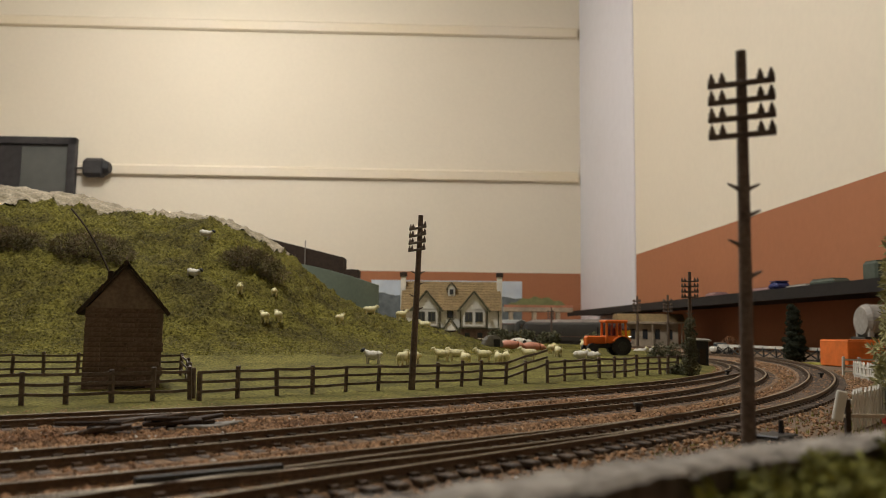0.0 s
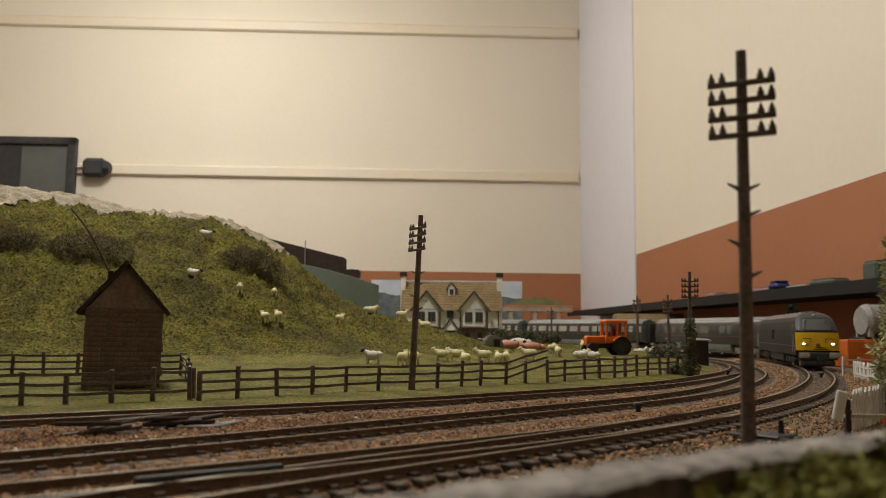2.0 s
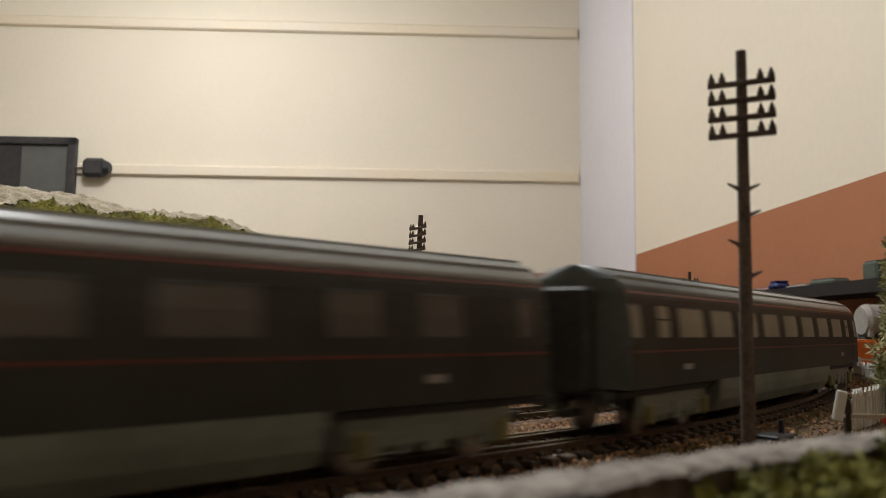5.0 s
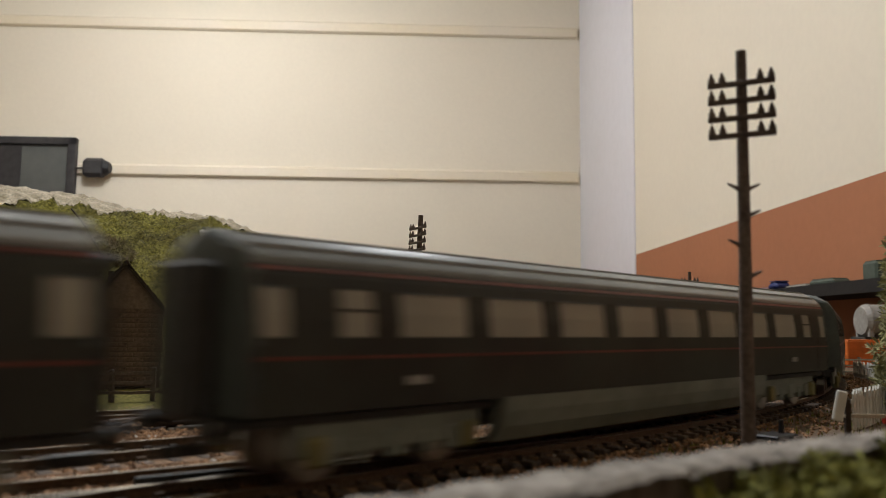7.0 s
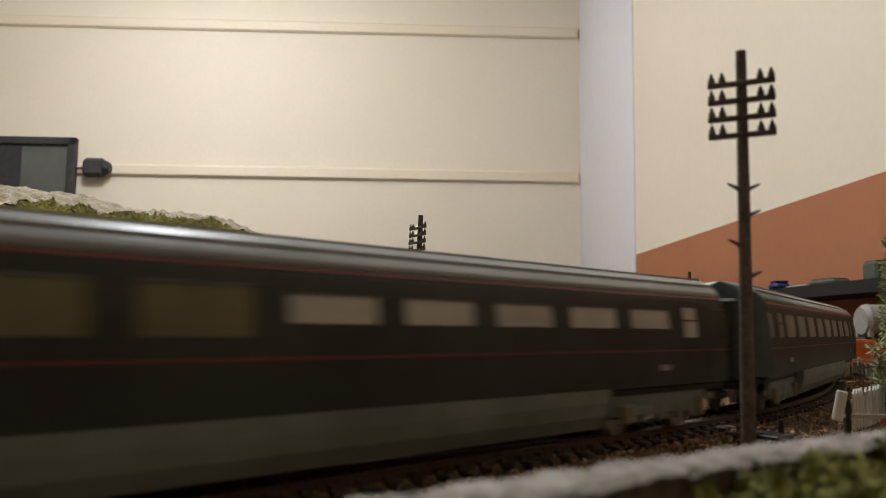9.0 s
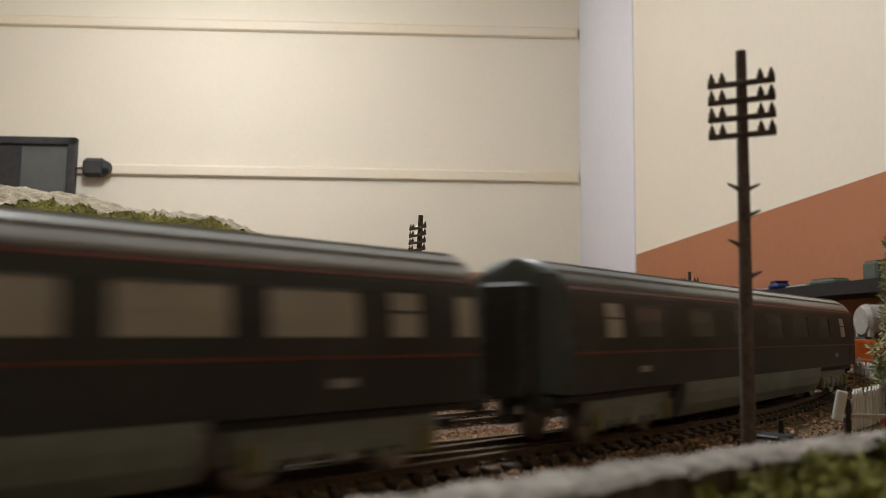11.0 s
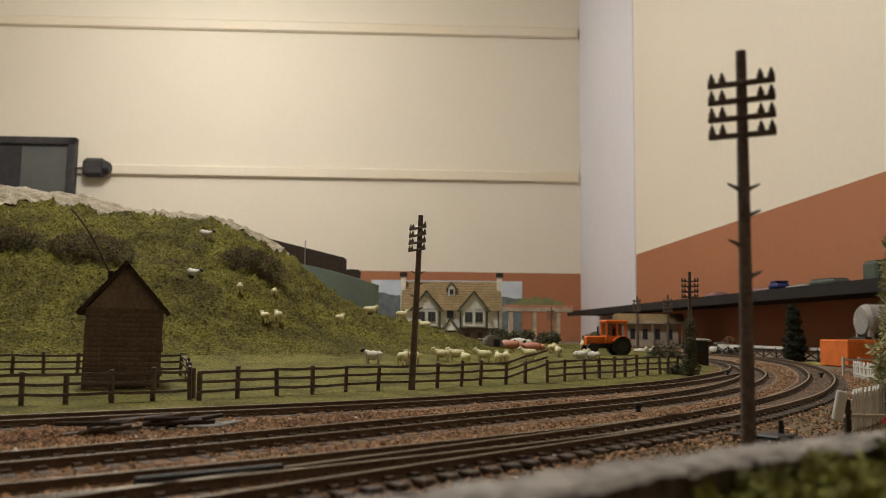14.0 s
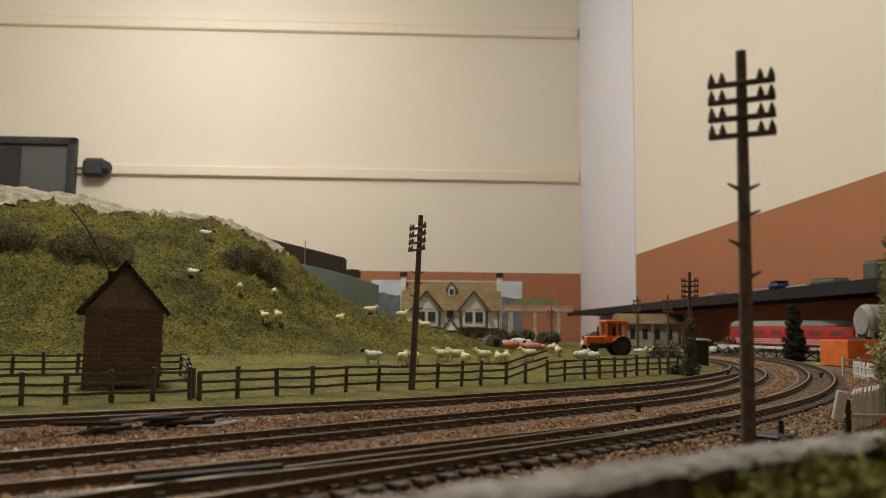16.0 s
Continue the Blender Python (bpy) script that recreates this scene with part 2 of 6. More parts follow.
def tube(bm, a, b, r0, r1=None, n=8):
    a, b = Vector(a), Vector(b)
    d = b - a
    q = d.to_track_quat("Z", "Y").to_matrix().to_4x4()
    m = Matrix.Translation((a + b) / 2) @ q
    bmesh.ops.create_cone(bm, cap_ends=True, segments=n, radius1=r0, radius2=r0 if r1 is None else r1, depth=d.length, matrix=m)


def ball(bm, c, s, n=2, rot=None):
    m = Matrix.Translation(c) @ (rot.to_matrix().to_4x4() if rot else Matrix()) @ Matrix.Diagonal((*s, 1))
    bmesh.ops.create_icosphere(bm, subdivisions=n, radius=1.0, matrix=m)


def prism(bm, pts, y0, y1, plane="xz"):
    """Extrude an outline from y0 to y1."""
    def at(p, d):
        return (p[0], d, p[1]) if plane == "xz" else ((d, p[0], p[1]) if plane == "yz" else (p[0], p[1], d))
    a = [bm.verts.new(at(p, y0)) for p in pts]
    b = [bm.verts.new(at(p, y1)) for p in pts]
    bm.faces.new(a)
    bm.faces.new(b[::-1])
    for i in range(len(pts)):
        j = (i + 1) % len(pts)
        bm.faces.new((a[i], b[i], b[j], a[j]))


def raw(name, verts, faces, material, parent=None, label="", smooth=False):
    me = bpy.data.meshes.new(name)
    me.from_pydata([tuple(v) for v in verts], [], [tuple(f) for f in faces])
    if smooth:
        me.polygons.foreach_set("use_smooth", [True] * len(me.polygons))
    me.materials.append(M[material])
    ob = new(name, me)
    if parent:
        ob.parent = parent
    if label:
        ob["label"] = label
    return ob


def spline(points, step=0.004, closed=False):
    """An evenly stepped smooth line through plan points."""
    p = np.array(points, float)
    if closed:
        p = np.vstack([p[-2:], p, p[:3]])
    else:
        p = np.vstack([2 * p[0] - p[1], p, 2 * p[-1] - p[-2]])
    out = []
    for i in range(1, len(p) - 2):
        p0, p1, p2, p3 = p[i - 1:i + 3]
        t0 = 0.0
        t1 = t0 + np.linalg.norm(p1 - p0) ** 0.5
        t2 = t1 + np.linalg.norm(p2 - p1) ** 0.5
        t3 = t2 + np.linalg.norm(p3 - p2) ** 0.5
        n = max(4, int(np.linalg.norm(p2 - p1) / 0.003))
        t = np.linspace(t1, t2, n, endpoint=False)[:, None]
        a1 = (t1 - t) / (t1 - t0) * p0 + (t - t0) / (t1 - t0) * p1
        a2 = (t2 - t) / (t2 - t1) * p1 + (t - t1) / (t2 - t1) * p2
        a3 = (t3 - t) / (t3 - t2) * p2 + (t - t2) / (t3 - t2) * p3
        b1 = (t2 - t) / (t2 - t0) * a1 + (t - t0) / (t2 - t0) * a2
        b2 = (t3 - t) / (t3 - t1) * a2 + (t - t1) / (t3 - t1) * a3
        out.append((t2 - t) / (t2 - t1) * b1 + (t - t1) / (t2 - t1) * b2)
    q = np.vstack(out)
    if closed:
        q = q[: len(q)]
        i0 = int(np.argmin(np.linalg.norm(q[30:] - q[0], axis=1))) + 30
        q = np.vstack([q[:i0], q[:1]])
    s = np.concatenate([[0], np.cumsum(np.linalg.norm(np.diff(q, axis=0), axis=1))])
    keep = np.concatenate([[True], np.diff(s) > 1e-7])
    q, s = q[keep], s[keep]
    ss = np.arange(0, s[-1], step)
    q = np.stack([np.interp(ss, s, q[:, k]) for k in range(2)], 1)
    for _ in range(3):
        w = 7
        pad = np.vstack([q[-w:], q, q[:w]]) if closed else np.vstack([2 * q[0] - q[w:0:-1], q, 2 * q[-1] - q[-2:-w - 2:-1]])
        q = np.stack([np.convolve(pad[:, k], np.ones(2 * w + 1) / (2 * w + 1), "valid") for k in range(2)], 1)
    return q


class Line:
    """A plan line with arc length."""
    def __init__(self, points, closed=False):
        self.q = spline(points, closed=closed)
        if closed:
            self.q = np.vstack([self.q, self.q[:1]])
        self.s = np.concatenate([[0], np.cumsum(np.linalg.norm(np.diff(self.q, axis=0), axis=1))])
        self.length, self.closed = self.s[-1], closed

    def at(self, s):
        if self.closed:
            s = s % self.length
        return Vector((np.interp(s, self.s, self.q[:, 0]), np.interp(s, self.s, self.q[:, 1])))

    def way(self, s):
        return (self.at(s + 0.003) - self.at(s - 0.003)).normalized()

    def near(self, x, y):
        return float(self.s[np.argmin((self.q[:, 0] - x) ** 2 + (self.q[:, 1] - y) ** 2)])


# ---- plan of the tracks ----
MAIN = Line([(-1.2, 2.15), (-0.6, 2.12), (-0.15, 1.9), (0.1, 1.63), (0.22, 1.47), (0.32, 1.30), (0.385, 1.15), (0.394, 0.985), (0.3623, 0.809),
             (0.318, 0.679), (0.2707, 0.5685), (0.2264, 0.4831), (0.1872, 0.416), (0.1504, 0.3648), (0.1037, 0.3065), (0.0731, 0.2741), (0.0484, 0.248), (0.0288, 0.229),
             (0.0121, 0.2145), (-0.016, 0.1875), (-0.0416, 0.162), (-0.12, 0.085), (-0.30, -0.09), (-0.6, -0.27), (-1.1, -0.35), (-1.7, -0.1), (-1.95, 0.6), (-1.9, 1.4), (-1.65, 1.95)], closed=True)
MID = Line([(-0.6, -0.17), (-0.3, 0.045), (-0.105, 0.187), (-0.016, 0.266), (0.0139, 0.295), (0.098, 0.374), (0.15, 0.44), (0.2, 0.525), (0.243, 0.62), (0.275, 0.72), (0.303, 0.87)])
FAR = Line([(-0.6, -0.06), (-0.3, 0.155), (-0.148, 0.265), (-0.0206, 0.344), (0.0178, 0.377), (0.1233, 0.472), (0.19, 0.565), (0.245, 0.66), (0.282, 0.76), (0.303, 0.87),
            (0.30, 0.98), (0.265, 1.09), (0.18, 1.22), (0.05, 1.38), (-0.15, 1.55)])
SIDING = Line([(0.1037, 0.3065), (0.0731, 0.2741), (0.0335, 0.240), (-0.006, 0.2075), (-0.082, 0.151), (-0.30, -0.012)])
BACK = Line([(0.58, -0.6), (0.60, 0.6), (0.615, 1.05), (0.57, 1.28), (0.45, 1.5), (0.25, 1.72), (0.0, 1.98), (-0.5, 2.3), (-1.2, 2.4)])
RAIL_TOP = 0.0035

# ---- room ----
TURN = Matrix.Rotation(radians(1.9), 4, "Z")


def slab(name, lo, hi, material, label, category):
    bm = bmesh.new()
    c = [(a + b) / 2 for a, b in zip(lo, hi)]
    box(bm, c, [b - a for a, b in zip(lo, hi)])
    return tagged(part(name, bm, material, m=TURN.copy()), label, category, kind="structure")


WALL_X, BACK_Y, FLOOR_Z, CEIL_Z = 0.73, 3.47, -1.0, 1.62
BAND_Z = 0.0345 + 0.2526
slab("floor", (-2.8, -1.8, FLOOR_Z - 0.1), (0.95, 3.7, FLOOR_Z), "carpet", "dark brown carpeted room floor", "floor")
slab("ceiling", (-2.8, -1.8, CEIL_Z), (0.95, 3.7, CEIL_Z + 0.1), "ceiling", "plain white painted ceiling", "ceiling")
slab("wall_north", (-2.8, BACK_Y, BAND_Z - 0.004), (WALL_X, BACK_Y + 0.1, CEIL_Z), "cream", "cream painted wall above an orange band", "wall")
slab("wall_north_band", (-2.8, BACK_Y, FLOOR_Z), (WALL_X, BACK_Y + 0.1, BAND_Z - 0.004), "orange_wall", "burnt orange painted lower wall", "wall")
slab("wall_east", (WALL_X, -1.8, BAND_Z), (WALL_X + 0.1, 2.60, CEIL_Z), "cream", "cream painted wall above an orange band", "wall")
slab("wall_east_band", (WALL_X, -1.8, FLOOR_Z), (WALL_X + 0.1, 2.60, BAND_Z), "orange_wall", "burnt orange painted lower wall", "wall")
slab("wall_west", (-2.8, -1.8, FLOOR_Z), (-2.7, 3.7, CEIL_Z), "cream", "plain cream painted side wall", "wall")
slab("wall_south", (-2.7, -1.8, FLOOR_Z), (WALL_X, -1.7, CEIL_Z), "cream", "plain cream painted rear wall", "wall")
door = slab("door_1", (WALL_X - 0.004, 2.60, FLOOR_Z), (WALL_X + 0.1, BACK_Y, CEIL_Z), "white_door", "white gloss painted door and frame, closed", "door")
for i, z in enumerate((0.0345 + 1.343, 0.0345 + 0.678)):
    bm = bmesh.new()
    x1 = WALL_X - 0.018
    prism(bm, [(BACK_Y, z - 0.024), (BACK_Y - 0.006, z - 0.026), (BACK_Y - 0.022, z - 0.020), (BACK_Y - 0.022, z + 0.016), (BACK_Y - 0.008, z + 0.026), (BACK_Y, z + 0.026)], -2.7, x1, "yz")
    tagged(part("trim_%d" % (i + 1), bm, "trim", m=TURN.copy()), "cream painted wooden wall rail", "trim", kind="structure")

# the framed screen and the small black box on the wall
screen = thing("wall_screen", TURN @ pose(-1.745, BACK_Y - 0.035, 0.0345 + 0.673), "black framed flat screen mounted on the wall", "screen")
bm = bmesh.new()
for cx, cz, sx, sz in ((0, 0.118, 0.52, 0.034), (0, -0.118, 0.52, 0.034), (-0.243, 0, 0.034, 0.27), (0.243, 0, 0.034, 0.27)):
    box(bm, (cx, 0, cz), (sx, 0.035, sz if sz > 0.1 else sz), bevel=0.004)
part("frame", bm, "charcoal", screen)
bm = bmesh.new()
box(bm, (0, 0.006, 0), (0.46, 0.012, 0.21))
part("panel", bm, "screen", screen, "dull grey unlit screen panel")
# darker reflection in the unlit panel, put on as a charcoal sheet
bm = bmesh.new()
box(bm, (-0.102, -0.003, 0), (0.254, 0.004, 0.205))
part("painted_reflection", bm, "charcoal", screen, "darker reflection painted over part of the panel")
wallbox = thing("wall_adaptor", TURN @ pose(-1.400, BACK_Y - 0.045, 0.0345 + 0.676), "small black rounded box on the wall rail", "adaptor")
bm = bmesh.new()
box(bm, (0, 0, 0), (0.095, 0.05, 0.082), bevel=0.014)
part("case", bm, "charcoal", wallbox)
bm = bmesh.new()
tube(bm, (0.045, 0.0, 0), (0.066, 0.0, 0), 0.034, 0.022, 14)
part("cap", bm, "black", wallbox)
bm = bmesh.new()
tube(bm, (-0.105, 0.01, 0), (-0.045, 0.01, 0), 0.004, 0.004, 8)
part("lead", bm, "black", wallbox)

# unseen ceiling lamps, a glass bowl round each lamp; the layout's is added
for lx, ly in ((-0.95, 2.20), (-0.36, 0.72)):
    lamp = thing("ceiling_lamp", pose(lx, ly, CEIL_Z), "round ceiling lamp, out of view, with a lit opal rim", "lamp", "ceiling lamps")
    bm = bmesh.new()
    tube(bm, (0, 0, -0.05), (0, 0, 0), 0.06, 0.09, 24)
    part("bowl", bm, "shade", lamp)

# upper shelf along the east wall
shelf = thing("upper_shelf", TURN.copy(), "dark brown board shelf carried along the orange wall", "shelf")
bm = bmesh.new()
SH_Z = 0.0345 + 0.071
box(bm, (0.665, 1.19, SH_Z - 0.007), (0.13, 3.82, 0.014))
part("board", bm, "shelf", shelf)
bm = bmesh.new()
box(bm, (0.598, 1.19, SH_Z - 0.008), (0.006, 3.82, 0.018))
part("fascia", bm, "shelf", shelf)

# ---- ground ----


def dist_to(lines, pts):
    d = np.full(len(pts), 9.0)
    for ln in lines:
        q = ln.q[::2]
        lo, hi = q.min(0) - 0.15, q.max(0) + 0.15
        ok = np.all((pts > lo) & (pts < hi), 1)
        idx = np.where(ok)[0]
        for k in range(0, len(idx), 4000):
            b = idx[k:k + 4000]
            dd = np.sqrt(((pts[b, None, :] - q[None]) ** 2).sum(2).min(1))
            d[b] = np.minimum(d[b], dd)
    return d


def inside(poly, pts):
    r = np.zeros(len(pts), bool)
    x, y = pts[:, 0], pts[:, 1]
    n = len(poly)
    for i in range(n):
        x0, y0 = poly[i]
        x1, y1 = poly[(i + 1) % n]
        c = ((y0 > y) != (y1 > y))
        if c.any():
            xi = (x1 - x0) * (y - y0) / (y1 - y0 + 1e-12) + x0
            r ^= c & (x < xi)
    return r


def sm(t):
    t = np.clip(t, 0, 1)
    return t * t * (3 - 2 * t)


RIDGE_X = np.array([-1.3, -0.8, -0.532, -0.444, -0.369, -0.274, -0.233, -0.206, -0.179, -0.152, -0.125, -0.091, -0.057, -0.016, 0.038, 0.10])
RIDGE_H = np.array([0.14, 0.19, 0.198, 0.189, 0.170, 0.162, 0.148, 0.135, 0.112, 0.089, 0.066, 0.052, 0.042, 0.033, 0.019, 0.006])


def field(x, y):
    """Height of the grass land: a gentle rise with the big mound on it."""
    x, y = np.asarray(x, float), np.asarray(y, float)
    base = 0.008 * sm((y - 0.42) / 0.38) + 0.008 * sm((y - 0.8) / 0.5)
    h = np.interp(x, RIDGE_X, RIDGE_H)
    y0 = 0.555 + 0.10 * sm((x + 0.35) / 0.40)
    t = (y - y0) / (0.95 - y0)
    prof = np.where(t < 1, 0.55 * sm(t) + 0.45 * np.clip(t, 0, 1) ** 1.15, 1 - 0.9 * sm((y - 0.97) / 0.22))
    return np.maximum(base, base + (h - base) * np.clip(prof, 0, 1) * (h > 0.006))


def rough(x, y, f, seed=0.0):
    return np.array([noise.noise((a * f + seed, b * f, seed)) for a, b in zip(np.ravel(x), np.ravel(y))])


# baseboard: one sheet with a thickness
bm = bmesh.new()
box(bm, (-0.75, 0.85, -0.021), (2.9, 3.4, 0.04))
ground = tagged(part("ground", bm, "board"), "brown scenic baseboard with earth and ballast", "ground", kind="structure")

FIELD_POLY = np.vstack([FAR.q[::6], [(-0.3, 1.6), (-1.3, 1.6), (-1.3, -0.1)]])
STEP = 0.0026
xs, ys = np.arange(-0.85, 0.30, STEP), np.arange(0.14, 1.32, STEP)
gx, gy = np.meshgrid(xs, ys)
pts = np.stack([gx.ravel(), gy.ravel()], 1)
ok = inside(FIELD_POLY, pts)
dtr = dist_to([FAR, MID], pts)
edge = sm((dtr - 0.019) / 0.05)
hz = field(pts[:, 0], pts[:, 1]) * edge + 0.0016 * sm((dtr - 0.017) / 0.006)
near_n = rough(pts[:, 0], pts[:, 1], 55) * 0.0022 + np.maximum(rough(pts[:, 0], pts[:, 1], 105, 3.0), -0.15) * 0.0046 + rough(pts[:, 0], pts[:, 1], 230, 5.0) * 0.0034
mound = sm((hz - 0.010) / 0.03)
hz = hz + near_n * (0.12 + 1.35 * mound) * edge + rough(pts[:, 0], pts[:, 1], 14, 7.0) * 0.006 * mound
ok &= dtr > 0.0175


def rim_line(x):
    """Depth behind which the mound is bare plaster."""
    return 0.900 - 0.028 * sm((-0.43 - x) / 0.06) + 0.032 * sm((x + 0.42) / 0.10) - 0.012 * sm((x + 0.27) / 0.04) + 0.25 * sm((x + 0.20) / 0.03)


bare = pts[:, 1] > rim_line(pts[:, 0]) + rough(pts[:, 0], pts[:, 1], 45, 9.0) * 0.018


def sheet(name, mask, material, lift=None):
    idx = np.full(len(pts), -1)
    W, Hn = len(xs), len(ys)
    mk = mask.reshape(Hn, W)
    cell = mk[:-1, :-1] & mk[1:, :-1] & mk[:-1, 1:] & mk[1:, 1:]
    jj, ii = np.where(cell)
    a = jj * W + ii
    f = np.stack([a, a + 1, a + W + 1, a + W], 1)
    used = np.unique(f)
    idx[used] = np.arange(len(used))
    z = hz[used] + (0 if lift is None else lift[used])
    v = np.column_stack([pts[used], z])
    return raw(name, v.tolist(), idx[f].tolist(), material, smooth=True)


hz = hz - near_n * 1.0 * edge * mound * bare
grown = bare.reshape(len(ys), len(xs)).copy()
grown[:-1] |= grown[1:]
grown[:-1] |= grown[1:]
grown[:-1] |= grown[1:]
grown[:, :-1] |= grown[:, 1:]
grown[:, 1:] |= grown[:, :-1]
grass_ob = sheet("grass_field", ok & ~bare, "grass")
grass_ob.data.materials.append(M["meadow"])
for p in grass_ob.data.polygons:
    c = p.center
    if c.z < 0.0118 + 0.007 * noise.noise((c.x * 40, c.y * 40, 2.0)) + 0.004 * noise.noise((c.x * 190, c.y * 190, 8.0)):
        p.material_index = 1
tagged(grass_ob, "rough green flocked field rising into a mound", "grass", kind="structure")
tagged(sheet("plaster_rim", ok & grown.ravel(), "plaster", rough(pts[:, 0], pts[:, 1], 130, 5.0) * 0.0030 + np.abs(rough(pts[:, 0], pts[:, 1], 62, 6.0)) * 0.0042 + 0.0004), "bare off-white plaster crust along the mound's crest", "plaster", kind="structure")


def land(x, y):
    """Height of the finished sheet at a place."""
    i, j = int(round((x - xs[0]) / STEP)), int(round((y - ys[0]) / STEP))
    return float(hz[j * len(xs) + i])


def fibres(name, n, material, size, label, pick, seed):
    rng = np.random.default_rng(seed)
    cand = np.where(pick)[0]
    wgt = 1.0 / (pts[cand, 1] ** 2)
    c = rng.choice(cand, n, p=wgt / wgt.sum())
    p = pts[c] + rng.uniform(-0.0018, 0.0018, (n, 2))
    z = hz[c]
    ang = rng.uniform(0, 6.283, n)
    ln = size * rng.uniform(0.5, 1.3, n)
    tilt = rng.uniform(0.2, 1.1, n)
    w = 0.00028 + 0.0001 * rng.random(n)
    dx, dy = np.cos(ang), np.sin(ang)
    a = np.column_stack([p[:, 0] - dy * w, p[:, 1] + dx * w, z - 0.0004])
    b = np.column_stack([p[:, 0] + dy * w, p[:, 1] - dx * w, z - 0.0004])
    t = np.column_stack([p[:, 0] + dx * ln * np.sin(tilt), p[:, 1] + dy * ln * np.sin(tilt), z + ln * np.cos(tilt)])
    v = np.stack([a, b, t], 1).reshape(-1, 3)
    f = np.arange(3 * n).reshape(-1, 3)
    return tagged(raw(name, v.tolist(), f.tolist(), material), label, "grass", kind="stuff")


fibres("grass_fibres", 80000, "fibre", 0.0010, "short green flock fibres on the mound", ok & ~bare & (hz > 0.0115) & (pts[:, 0] > -0.62 * pts[:, 1] - 0.06), 3)
fibres("grass_fibres_pale", 34000, "fibre_pale", 0.00055, "pale yellow-green flock fibres on the mound", ok & ~bare & (hz > 0.0115) & (pts[:, 0] > -0.62 * pts[:, 1] - 0.06) & ((rough(pts[:, 0], pts[:, 1], 22, 2.0) > -0.05) | (hz < 0.012)), 4)

# ---- tracks ----


def rails_of(thing_ob, ln, s0, s1, offs, top="rail_top"):
    n = max(2, int((s1 - s0) / 0.008))
    ss = np.linspace(s0, s1, n)
    for o in offs:
        sec = [(-0.0011, 0.0012), (-0.0004, 0.0016), (-0.0004, 0.0026), (-0.0006, 0.0029), (-0.0006, 0.0034), (0.0006, 0.0034), (0.0006, 0.0029), (0.0004, 0.0026), (0.0004, 0.0016), (0.0011, 0.0012)]
        v, f = [], []
        for s in ss:
            p, w = ln.at(s), ln.way(s)
            nx, ny = -w.y, w.x
            for a, z in sec:
                v.append((p.x + nx * (o + a), p.y + ny * (o + a), z))
        k = len(sec)
        for i in range(n - 1):
            for j in range(k):
                f.append((i * k + j, i * k + (j + 1) % k, (i + 1) * k + (j + 1) % k, (i + 1) * k + j))
        r = raw("rail", v, f, "rail", thing_ob)
        v2, f2 = [], []
        for s in ss:
            p, w = ln.at(s), ln.way(s)
            for a in (-0.00048, 0.00048):
                v2.append((p.x - w.y * (o + a), p.y + w.x * (o + a), RAIL_TOP))
        for i in range(n - 1):
            f2.append((2 * i, 2 * i + 1, 2 * i + 3, 2 * i + 2))
        raw("railhead", v2, f2, top, r, "worn brighter running surface")


def sleeper_mesh(half):
    bm = bmesh.new()
    box(bm, (0, 0, 0.0004), (0.0034, 2 * half, 0.0016), bevel=0.0003)
    for o in (-0.00825, 0.00825):
        box(bm, (0, o, 0.0015), (0.0022, 0.0048, 0.0010))
    me = bpy.data.meshes.new("sleeper")
    bm.to_mesh(me)
    bm.free()
    me.materials.append(M["sleeper"])
    return me


SLEEPER = sleeper_mesh(0.0150)
rng0 = random.Random(5)


def lay(name, ln, s0, s1, label, parts_from, parts_to, offs=(-0.00825, 0.00825), sleepers=True, bed=(0.0165, 0.0165)):
    t = thing(name, Matrix(), label, "track", "railway tracks")
    rails_of(t, ln, s0, s1, offs)
    if not sleepers:
        return t
    v, f = [], []
    base = [tuple(q.co) for q in SLEEPER.vertices]
    fc = [tuple(p.vertices) for p in SLEEPER.polygons]
    s = s0
    while s < s1:
        p, w = ln.at(s), ln.way(s)
        m = pose(p.x, p.y, 0.0, 0, 0, math.degrees(math.atan2(w.y, w.x)) + rng0.uniform(-1.5, 1.5))
        if parts_from < s < parts_to:
            o = new("sleeper", SLEEPER)
            o.parent = t
            o.matrix_basis = m
        else:
            k = len(v)
            v += [tuple(m @ Vector(b)) for b in base]
            f += [tuple(i + k for i in q) for q in fc]
        s += 0.0075
    n = int((s1 - s0) / 0.012)
    bv, bf = [], []
    for i in range(n):
        q = s0 + (s1 - s0) * i / (n - 1)
        p, w = ln.at(q), ln.way(q)
        for a, z in ((-bed[0] - 0.002, -0.001), (-bed[0], 0.00095), (bed[1], 0.00095), (bed[1] + 0.002, -0.001)):
            bv.append((p.x - w.y * a, p.y + w.x * a, z))
    for i in range(n - 1):
        for j in range(3):
            bf.append((4 * i + j, 4 * i + j + 1, 4 * i + j + 5, 4 * i + j + 4))
    raw("ballast_bed", bv, bf, "bed", t, "packed red-brown ballast between the sleepers")
    if v:
        o = raw("sleeper_rest", v, f, "sleeper", t)
        o["kind"] = "stuff"
    return t


